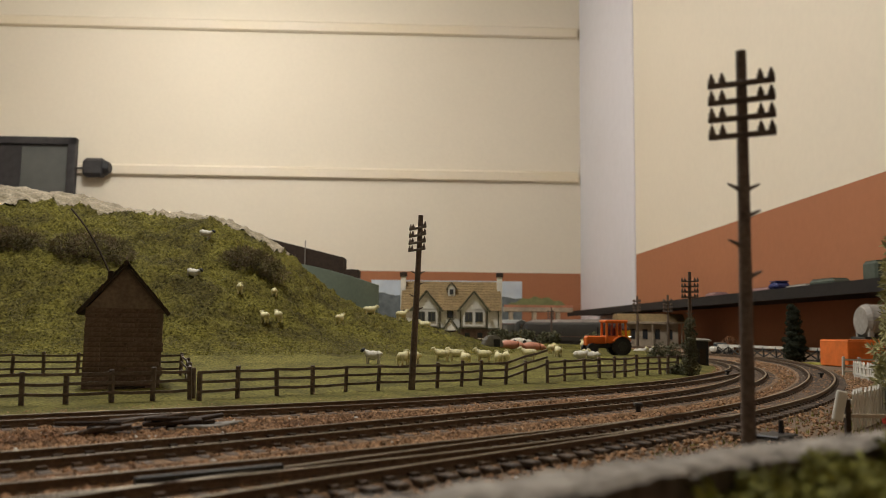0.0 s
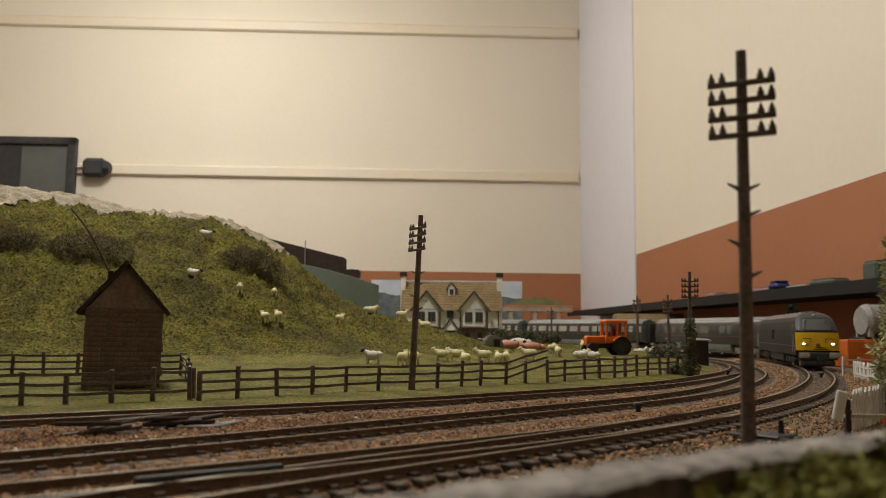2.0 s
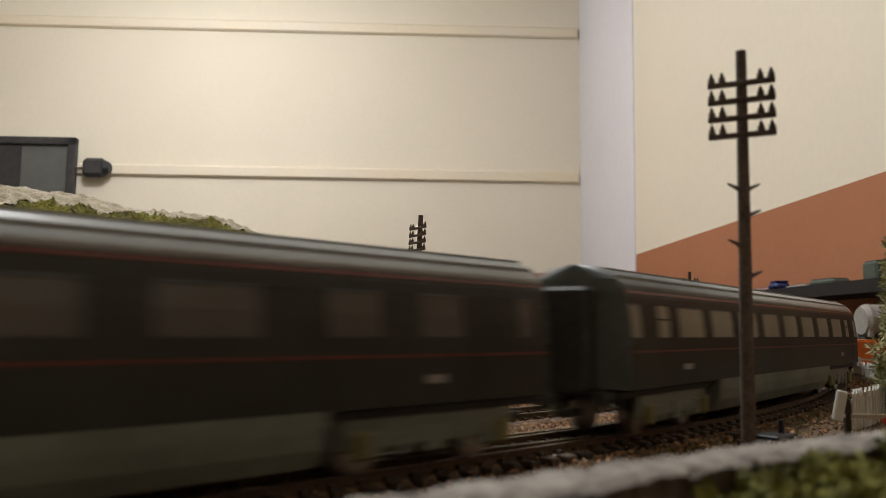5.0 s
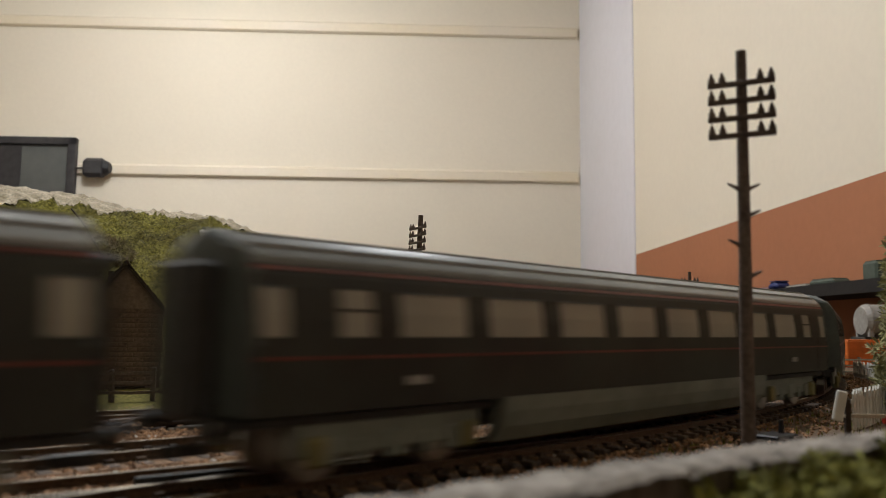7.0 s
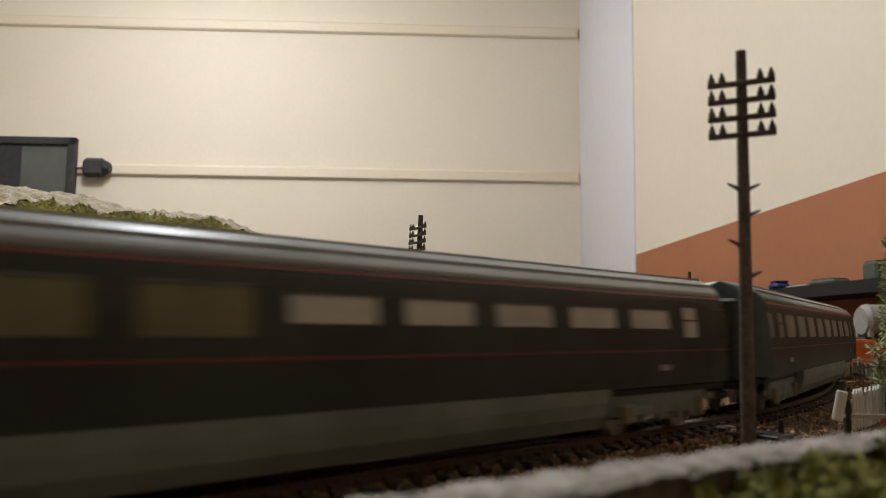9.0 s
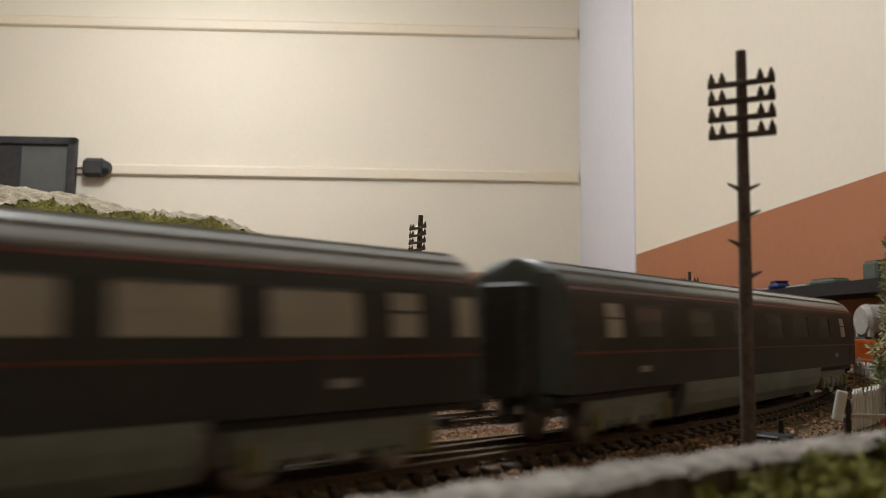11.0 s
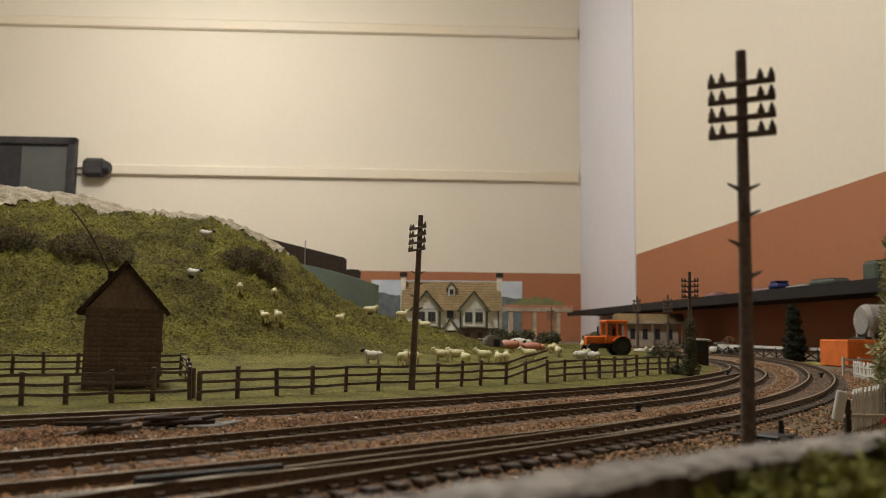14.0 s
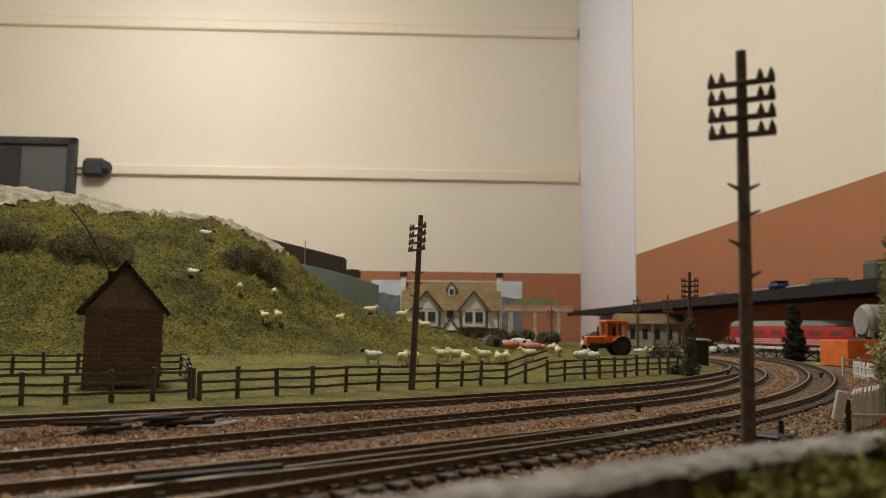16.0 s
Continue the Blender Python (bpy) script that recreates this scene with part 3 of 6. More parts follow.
sA, sB = MAIN.near(-0.09, 0.115), MAIN.near(0.318, 0.679)
lay("main_track", MAIN, 0.0, MAIN.length, "rusty main line track curving round the field", sA, sB, bed=(0.0165, 0.0100))
lay("middle_track", MID, 0.2, MID.length, "rusty middle track beside the main line", MID.near(-0.15, 0.155), MID.near(0.243, 0.62))
lay("field_track", FAR, 0.2, FAR.length, "rusty track along the field fence", FAR.near(-0.2, 0.23), FAR.near(0.245, 0.66))
lay("turnout_rails", SIDING, 0.0, SIDING.length - 0.02, "diverging turnout rails beside the main line", SIDING.length, 0, sleepers=False)
lay("back_track", BACK, 0.1, BACK.length, "far track behind the white fence", BACK.length, 0)

# ---- loose ballast ----
_i0, _i1 = int(MAIN.near(0.242, 0.503) / 0.004), int(MAIN.near(-0.30, -0.09) / 0.004)
MX, MY = MAIN.q[_i0:_i1][::-1, 0], MAIN.q[_i0:_i1][::-1, 1]


def stones(name, n, material, label, seed, rmin, rmax, dmax):
    rng = np.random.default_rng(seed)
    p = np.column_stack([rng.uniform(-0.22, 0.36, 8 * n), rng.uniform(0.09, 0.95, 8 * n)])
    p = p[(np.abs(p[:, 0]) < 0.60 * p[:, 1] + 0.02) & (rng.random(len(p)) < np.clip(0.22 / p[:, 1], 0, 1) ** 2 + 0.02)]
    d = dist_to([MAIN, MID, FAR], p)
    ok_ = (d < dmax) & (np.abs(d - 0.00825) > 0.0016)
    for ln, start in ((MAIN, 0.0), (MID, 0.2), (FAR, 0.2)):
        dl = dist_to([ln], p)
        ii = np.where(dl < 0.0158)[0]
        for k in range(0, len(ii), 3000):
            b_ = ii[k:k + 3000]
            sl = ln.s[((p[b_, None, :] - ln.q[None]) ** 2).sum(2).argmin(1)]
            on = np.abs(((sl - start + 0.00375) % 0.0075) - 0.00375) < 0.0024
            ok_[b_] &= ~on
    dm = dist_to([MAIN], p)
    near_side = p[:, 1] < np.interp(p[:, 0], MX, MY)
    near_side &= p[:, 0] < 0.25
    ok_ &= ~(near_side & (dm > 0.0075) & (rng.random(len(p)) < 0.86)) & ~((dm > 0.0075) & (dm < 0.0165) & (rng.random(len(p)) < 0.8))
    p, d = p[ok_][:n], d[ok_][:n]
    m = len(p)
    r = rng.uniform(rmin, rmax, m)
    r[d < 0.0155] *= 0.75
    z = np.where(d < 0.0155, 0.0009, 0.0008 * sm((d - 0.0155) / 0.006)) + rng.uniform(-0.0003, 0.0004, m)
    base = np.array([(1, 0, 0), (-1, 0, 0), (0, 1, 0), (0, -1, 0), (0, 0, 1), (0, 0, -1)], float)
    v = base[None] * r[:, None, None] * rng.uniform(0.6, 1.25, (m, 6, 1))
    a = rng.uniform(0, 6.28, m)
    c, s = np.cos(a)[:, None], np.sin(a)[:, None]
    x = v[:, :, 0] * c - v[:, :, 1] * s + rng.uniform(-0.3, 0.3, (m, 6)) * r[:, None]
    y = v[:, :, 0] * s + v[:, :, 1] * c + rng.uniform(-0.3, 0.3, (m, 6)) * r[:, None]
    v = np.stack([x + p[:, :1], y + p[:, 1:], v[:, :, 2] * 0.8 + z[:, None]], 2).reshape(-1, 3)
    f = np.array([(0, 2, 4), (2, 1, 4), (1, 3, 4), (3, 0, 4), (2, 0, 5), (1, 2, 5), (3, 1, 5), (0, 3, 5)])
    f = (f[None] + 6 * np.arange(m)[:, None, None]).reshape(-1, 3)
    return tagged(raw(name, v.tolist(), f.tolist(), material), label, "ballast", kind="stuff")


stones("ballast", 62000, "ballast", "loose red-brown ballast stones between the tracks", 11, 0.0005, 0.0011, 0.042)
stones("pale_grit", 500, "white", "a few pale grit stones among the ballast", 12, 0.0005, 0.0009, 0.04)



def weeds(name, n, material, label, seed, box_, size):
    rng = np.random.default_rng(seed)
    p = np.column_stack([rng.uniform(box_[0], box_[1], 6 * n), rng.uniform(box_[2], box_[3], 6 * n)])
    d = dist_to([MAIN, BACK], p)
    patch = rough(p[:, 0], p[:, 1], 55, 6.0)
    p = p[(d > 0.019) & (p[:, 1] < np.interp(p[:, 0], MX, MY) + (p[:, 0] > 0.25)) & (patch > -0.15)][:n]
    m = len(p)
    ang, L, w = rng.uniform(0, 6.283, m), size * rng.uniform(0.4, 1.4, m), 0.0003
    tilt = rng.uniform(0.1, 1.2, m)
    dx, dy = np.cos(ang), np.sin(ang)
    z = np.full(m, -0.0012)
    v = np.stack([np.column_stack([p[:, 0] - dy * w, p[:, 1] + dx * w, z]), np.column_stack([p[:, 0] + dy * w, p[:, 1] - dx * w, z]),
                  np.column_stack([p[:, 0] + dx * L * np.sin(tilt), p[:, 1] + dy * L * np.sin(tilt), L * np.cos(tilt)])], 1).reshape(-1, 3)
    return tagged(raw(name, v.tolist(), np.arange(3 * m).reshape(-1, 3).tolist(), material), label, "weeds", kind="stuff")


weeds("lineside_weeds", 6000, "fibre", "short green weeds along the line", 21, (0.06, 0.36, 0.14, 0.66), 0.0011)
weeds("dry_weeds", 5000, "fibre_pale", "dry pale weeds along the line", 22, (0.06, 0.36, 0.14, 0.66), 0.0010)

# ---- fences ----
frng = random.Random(8)


def fence(name, posts, label, height=0.0135, rails=(0.30, 0.62, 0.92), material="timber", group="field fences", lift=None, thick=0.0011):
    """A post and rail fence on plan points."""
    t = thing(name, Matrix(), label, "fence", group)
    tops = []
    for i, (x, y) in enumerate(posts):
        g = ground_at(x, y)
        h = height * frng.uniform(0.93, 1.10)
        bm = bmesh.new()
        lean = Vector((frng.uniform(-0.0007, 0.0007), frng.uniform(-0.0007, 0.0007), h))
        box(bm, Vector((x, y, g - 0.001)) + lean * 0.5, (thick * 1.7, thick * 1.7, h + 0.002), Euler((frng.uniform(-0.03, 0.03), frng.uniform(-0.05, 0.05), frng.uniform(-0.3, 0.3))), bevel=0.0002)
        part("post", bm, material, t)
        tops.append((Vector((x, y, g)), h))
    for i in range(len(posts) - 1):
        (a, ha), (b, hb) = tops[i], tops[i + 1]
        side = Vector((0, -thick * 1.0, 0))
        for r in rails:
            bm = bmesh.new()
            up0, up1 = (lift[i] if lift and i in lift else (0.0, 0.0))
            p = a + Vector((0, 0, height * r + up0 + frng.uniform(-0.0003, 0.0003))) + side
            q = b + Vector((0, 0, height * r + up1 + frng.uniform(-0.0003, 0.0003))) + side
            d = (q - p)
            mid = (p + q) / 2 + Vector((0, 0, -0.0004 * frng.random()))
            for u, w in ((p - d * 0.01, mid), (mid, q + d * 0.01)):
                dd = w - u
                box(bm, (u + w) / 2, (dd.length * 1.01, thick * 0.55, thick * 1.15), dd.to_track_quat("X", "Z").to_euler())
            part("fence_rail", bm, material, t)
    return t


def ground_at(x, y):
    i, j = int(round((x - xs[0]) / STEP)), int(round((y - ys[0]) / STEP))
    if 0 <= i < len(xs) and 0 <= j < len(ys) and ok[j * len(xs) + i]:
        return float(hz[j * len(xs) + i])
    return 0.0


FRONT = [(-0.245, 0.268), (-0.215, 0.292), (-0.1900, 0.312), (-0.1705, 0.3252), (-0.1563, 0.3337), (-0.1410, 0.342), (-0.1257, 0.3496), (-0.1127, 0.3591)]
fence("post_and_rail_fence", FRONT, "dark brown post and rail fence before the hut")
RUN = [(-0.1082, 0.357), (-0.0939, 0.3697), (-0.0786, 0.3834), (-0.0642, 0.3979), (-0.0492, 0.4135), (-0.0331, 0.4229), (-0.0166, 0.4365), (-0.0019, 0.4465), (0.0119, 0.4568),
       (0.0227, 0.467), (0.038, 0.4738), (0.0509, 0.4849), (0.0648, 0.4918), (0.0778, 0.5068), (0.0935, 0.5218), (0.1052, 0.5327), (0.1171, 0.5424), (0.1265, 0.5518), (0.1380, 0.5664), (0.1494, 0.5785),
       (0.1613, 0.5922), (0.1706, 0.6026), (0.1832, 0.6193)]
fence("post_and_rail_fence", RUN, "dark brown field fence with one broken panel", lift={10: (0.0, 0.0035), 11: (0.0035, 0.0075)})
fence("post_and_rail_fence", [(-0.29, 0.478), (-0.2671, 0.4972), (-0.2494, 0.5004), (-0.2300, 0.506), (-0.2080, 0.511), (-0.1860, 0.513), (-0.1677, 0.5151)], "dark brown fence behind the hut")
fence("post_and_rail_fence", [(-0.1660, 0.510), (-0.1480, 0.465), (-0.1290, 0.41), (-0.1135, 0.366)], "short dark brown fence joining two others")

# ---- brick hut ----


def brick_hut():
    t = thing("brick_hut", pose(-0.1725, 0.4330, 0.0, 0, 0, 19.0), "small dark brown brick trackside hut with gabled roof", "hut")
    w, d, h, r = 0.0376, 0.0380, 0.0428, 0.0652
    bm = bmesh.new()
    prism(bm, [(-w / 2, 0), (w / 2, 0), (w / 2 + 0.0006, h), (0, r), (-w / 2 + 0.0006, h)], -d / 2, d / 2)
    wall = part("wall", bm, "mortar", t)
    gable = bmesh.new()
    prism(gable, [(-w / 2 + 0.001, h + 0.0004), (w / 2 - 0.001, h + 0.0004), (0, r - 0.0022)], -d / 2 - 0.0005, -d / 2)
    part("gable_panel", gable, "gable_board", t, "plain dark brown gable board")
    me = None
    rows = 17
    rg = random.Random(3)
    meshes = []
    for L in (0.0046, 0.0078, 0.0128):
        b = bmesh.new()
        box(b, (0, 0, 0), (L, 0.0009, 0.00215), bevel=0.00018)
        m_ = bpy.data.meshes.new("brick")
        b.to_mesh(m_)
        b.free()
        m_.materials.append(M["brick"])
        meshes.append((L, m_))
    for i in range(rows):
        z = 0.0016 + i * h / rows
        x = -w / 2 + rg.uniform(0, 0.0005)
        while x < w / 2 - 0.003:
            L, m_ = rg.choice(meshes)
            if x + L > w / 2 + 0.0007:
                L, m_ = meshes[0]
            o = new("brick", m_)
            o.parent = wall
            o.matrix_basis = pose(x + L / 2, -d / 2 + 0.00030 - rg.uniform(0, 0.00026), z, 0, rg.uniform(-1.6, 1.6), 0)
            x += L + 0.00022
    sl = Vector((w / 2 + 0.0028, 0, -(r - h) * (w / 2 + 0.0028) / (w / 2)))
    for k in (1, -1):
        slope = bmesh.new()
        a = Vector((0, 0, r))
        b_ = Vector((k * sl.x, 0, r + sl.z))
        nrm = Vector((k * (a - b_).z, 0, abs(b_.x))).normalized() * 0.0016
        prism(slope, [(a.x, a.z), (b_.x, b_.z), (b_.x + nrm.x, b_.z + nrm.z), (a.x, a.z + nrm.z * 1.2)], -d / 2 - 0.003, d / 2 + 0.003)
        rf = part("roof_slope", slope, "wood_dark", t)
        for q in range(7):
            u = (q + 0.5) / 7
            c = a.lerp(b_, u) + nrm
            for j in range(8):
                sb = bmesh.new()
                yy = -d / 2 - 0.003 + (j + 0.5) * (d + 0.006) / 8
                box(sb, (c.x, yy + rg.uniform(-0.0003, 0.0003), c.z + rg.uniform(0, 0.0003)), (0.0046, (d + 0.006) / 8 - 0.0003, 0.0007), Euler((0, math.atan2(a.z - b_.z, abs(b_.x)) * k + 0.06 * k, 0)))
                part("slate", sb, "wood_dark", rf)
    bm = bmesh.new()
    tube(bm, (0, -d / 2 - 0.0034, r + 0.0018), (0, d / 2 + 0.003, r + 0.0018), 0.0013, 0.0013, 8)
    part("ridge_tile", bm, "wood_dark", t)
    bm = bmesh.new()
    tube(bm, (-0.0085, -0.008, r - 0.016), (-0.0082, -0.008, r - 0.0020), 0.0015, 0.0014, 10)
    part("flue", bm, "wood_dark", t)
    bm = bmesh.new()
    box(bm, (0.004, -d / 2 - 0.001, 0.0012), (0.016, 0.002, 0.0035), bevel=0.0003)
    part("step", bm, "wood_dark", t)
    return t


brick_hut()
bm = bmesh.new()
a, b = Vector((-0.1712, 0.405, 0.0618)), Vector((-0.1957, 0.412, 0.0950))
prev = a
for i in range(1, 9):
    u = i / 8
    q = a.lerp(b, u) + Vector((0, 0, 0.0030 * math.sin(u * 3.14)))
    tube(bm, prev, q, 0.0005, 0.0005, 6)
    prev = q
tagged(part("bent_wire", bm, "wood_dark"), "thin bent dark wire leaning from the hut's flue", "wire")

# ---- telegraph poles ----


def telegraph_pole(m, height, label, arms=4, arm_turn=30.0, r=0.0016, lean=0.0, arm_scale=1.0, arm_drop=0.0072):
    t = thing("telegraph_pole", m, label, "telegraph pole", "telegraph poles")
    bm = bmesh.new()
    tube(bm, (lean * -0.06, 0, -0.002), (lean, 0, height), r * 1.12, r * 0.78, 12)
    part("pole", bm, "timber", t)
    R = Matrix.Rotation(radians(-arm_turn), 4, "Z")
    for i in range(arms):
        z = height - arm_drop - i * 0.0040
        x0 = lean * z / height
        bm = bmesh.new()
        box(bm, (0, -r * 0.9, 0), (0.0176 * arm_scale, 0.0011, 0.0012), bevel=0.0002)
        arm = part("crossarm", bm, "timber", t, m=Matrix.Translation((x0, 0, z)) @ R)
        for x in [q * arm_scale for q in (-0.0078, -0.0050, 0.0050, 0.0078)]:
            bm = bmesh.new()
            tube(bm, (x, -r * 0.9, 0.0004), (x, -r * 0.9, 0.0016), 0.00085, 0.00075, 8)
            tube(bm, (x, -r * 0.9, 0.0016), (x, -r * 0.9, 0.0029), 0.00062, 0.00022, 8)
            part("insulator", bm, "timber", arm)
    for z, sides in ((height - 0.0318, (1, -1)), (height - 0.0378, (1,)), (height - 0.0445, (-1,)), (height - 0.0515, (1,))):
        for sd in sides:
            bm = bmesh.new()
            tube(bm, (lean * z / height + sd * r * 0.6, 0, z - 0.0003), (lean * z / height + sd * (r + 0.0022), 0, z + 0.0010), 0.0006, 0.0002, 6)
            part("step_iron", bm, "timber", t)
    return t


telegraph_pole(pose(0.0672, 0.176, 0.0), 0.0986, "dark brown weathered telegraph pole beside the near wall", arm_turn=26, r=0.00150, lean=0.0006, arm_scale=0.82, arm_drop=0.0079)
telegraph_pole(pose(-0.0160, 0.4320, 0.0), 0.0965, "dark brown leaning telegraph pole by the field fence", arm_turn=58, r=0.00170, lean=0.0036)
telegraph_pole(pose(0.1866, 0.6000, 0.0), 0.0795, "dark brown telegraph pole wrapped in ivy", arm_turn=10, lean=0.001, arm_scale=0.72)
telegraph_pole(pose(0.2560, 0.9000, 0.0), 0.0755, "dark brown distant telegraph pole", arm_turn=20, arm_scale=0.6)
telegraph_pole(pose(0.2460, 1.0000, 0.006), 0.0725, "dark brown distant telegraph pole", arm_turn=40, arm_scale=0.6)
telegraph_pole(pose(0.1830, 1.3300, 0.012), 0.0600, "dark brown far telegraph pole", arm_turn=60)

# ---- plants ----


def leaf_cloud(n, blobs, size, seed, stick=0.0, up=0.0):
    """Many small leaves spread through a few rounded clumps (centre, radii)."""
    rng = np.random.default_rng(seed)
    vol = np.array([b[1][0] * b[1][1] * b[1][2] for b in blobs]) ** 0.67
    w = rng.choice(len(blobs), n, p=vol / vol.sum())
    d = rng.normal(size=(n, 3))
    d /= np.linalg.norm(d, axis=1)[:, None]
    rad = rng.uniform(0.55, 1.05, n) ** 0.6
    c = np.array([b[0] for b in blobs])[w]
    s = np.array([b[1] for b in blobs])[w]
    p = c + d * s * rad[:, None]
    n1 = d * 0.7 + rng.normal(size=(n, 3)) * 0.6 + np.array([0, 0, up])
    n1 /= np.linalg.norm(n1, axis=1)[:, None]
    t1 = np.cross(n1, rng.normal(size=(n, 3)))
    t1 /= np.linalg.norm(t1, axis=1)[:, None]
    if stick:
        t1 = n1
        n1 = np.cross(t1, rng.normal(size=(n, 3)))
        n1 /= np.linalg.norm(n1, axis=1)[:, None]
    t2 = np.cross(n1, t1)
    L = size * rng.uniform(0.6, 1.4, (n, 1))
    Wd = L * (stick or 0.6)
    v = np.stack([p, p + t1 * L * 0.5 + t2 * Wd * 0.5, p + t1 * L, p + t1 * L * 0.5 - t2 * Wd * 0.5], 1).reshape(-1, 3)
    f = np.arange(4 * n).reshape(-1, 4)
    return v.tolist(), f.tolist()


def bush(name, x, y, z, blobs, n, size, material, label, seed, category="bush", group="", stick=0.0, trunk=True):
    t = thing(name, pose(x, y, z), label, category, group)
    rg = random.Random(seed)
    if trunk:
        for i in range(5):
            c, s = rg.choice(blobs)
            bm = bmesh.new()
            tube(bm, (rg.uniform(-0.002, 0.002), rg.uniform(-0.002, 0.002), -0.002), Vector(c) + Vector((rg.uniform(-1, 1) * s[0] * 0.6, rg.uniform(-1, 1) * s[1] * 0.6, s[2] * 0.5)), 0.0006, 0.0002, 5)
            part("stem", bm, "wood_dark", t)
    v, f = leaf_cloud(n, blobs, size, seed, stick)
    cr = raw("foliage", v, f, material, t)
    cr["kind"] = "stuff"
    return t


for i, (x, y, w, hgt) in enumerate(((-0.436, 0.780, 0.034, 0.022), (-0.3500, 0.780, 0.038, 0.028), (-0.1990, 0.828, 0.031, 0.026))):
    blobs = []
    rg = random.Random(20 + i)
    for k in range(26):
        u = -1 + 2 * (k + rg.random()) / 26
        bx, by = u * w, rg.uniform(-0.008, 0.008)
        blobs.append(((bx, by, (land(x + bx, y + by) - land(x, y)) * 0.45 + hgt * 0.35 * (1 - u * u * 0.6)), (w * 0.28, 0.011, hgt * 0.55 * (1 - 0.5 * u * u))))
    bush("heather_bush", x, y, land(x, y), blobs, 5400, 0.0038, "heather", "low brown twiggy bush growing on the mound", 30 + i, group="bushes on the mound", stick=0.16)

ivy_blobs = [((0.0015 * math.sin(k * 2.1), -0.001 + 0.0015 * math.cos(k * 1.7), 0.003 + 0.0042 * k), (0.0075 - 0.0005 * k + 0.001 * math.sin(k * 3), 0.006, 0.0045)) for k in range(10)]
bush("ivy_clump", 0.1866, 0.6000, 0, ivy_blobs, 5200, 0.0012, "ivy", "grey-green ivy climbing round a telegraph pole", 41)
bush("ivy_clump", 0.1790, 0.6080, 0, [((0, 0, 0.004), (0.006, 0.005, 0.006)), ((-0.004, 0, 0.002), (0.005, 0.005, 0.004))], 900, 0.0018, "ivy", "low pale green weeds at the fence end", 42)
bush("hedge_bush", 0.2180, 0.78, 0, [((0.004 * k, 0.002 * (k % 2), 0.006 + 0.004 * (k % 3)), (0.007, 0.006, 0.010)) for k in range(-3, 4)], 3600, 0.0016, "ivy", "dark grey-green hedge beside the far track", 43)


def tall_tree(name, x, y, height, r, material, n, size, label, seed, stick=0.0):
    t = thing(name, pose(x, y, 0), label, "tree")
    bm = bmesh.new()
    tube(bm, (0, 0, -0.002), (0, 0, height * 0.92), r * 0.16, r * 0.04, 8)
    part("trunk", bm, "wood_dark", t)
    rg = random.Random(seed)
    blobs = []
    for k in range(26):
        u = k / 25
        a = k * 2.4
        rr = r * (0.78 + 0.18 * math.sin(u * 7.0)) if u < 0.82 else r * 0.5
        blobs.append(((math.cos(a) * rr * 0.4, math.sin(a) * rr * 0.4, height * (0.04 + 0.9 * u)), (rr * 0.65, rr * 0.65, height * 0.055)))
        bm = bmesh.new()
        tube(bm, (0, 0, height * (0.02 + 0.88 * u)), (math.cos(a) * rr * 0.8, math.sin(a) * rr * 0.8, height * (0.05 + 0.9 * u)), r * 0.05, r * 0.015, 5)
        part("limb", bm, "wood_dark", t)
    v, f = leaf_cloud(n, blobs, size, seed, stick)
    c = raw("crown", v, f, material, t)
    c["kind"] = "stuff"
    return t


tall_tree("conifer_tree", 0.4360, 0.985, 0.0700, 0.0160, "conifer", 20000, 0.0016, "dark green model conifer beside the curve", 51)
tall_tree("bushy_tree", 0.1965, 0.3350, 0.0765, 0.0150, "tree_leaf", 9500, 0.0030, "pale yellow-green bushy model tree by the picket fence", 52, stick=0.28)
bush("russet_bush", 0.452, 1.25, 0, [((0, 0, 0.014), (0.012, 0.010, 0.014)), ((0.006, 0, 0.009), (0.009, 0.009, 0.010))], 1400, 0.003, "brown_bush", "round russet bush near the orange wall", 53)
for i, (x, y, w) in enumerate(((0.115, 1.15, 0.020), (0.15, 1.12, 0.016), (0.085, 1.2, 0.016), (0.20, 1.06, 0.012))):
    z = ground_at(x, y)
    bush("grey_green_bush", x, y, z, [((0, 0, 0.007), (w, 0.010, 0.010)), ((w * 0.5, 0, 0.010), (w * 0.5, 0.009, 0.008)), ((-w * 0.6, 0, 0.006), (w * 0.4, 0.008, 0.009))], 1200, 0.0032, "ivy", "grey-green bush behind the field", 60 + i, group="bushes behind the field")

# ---- animals ----


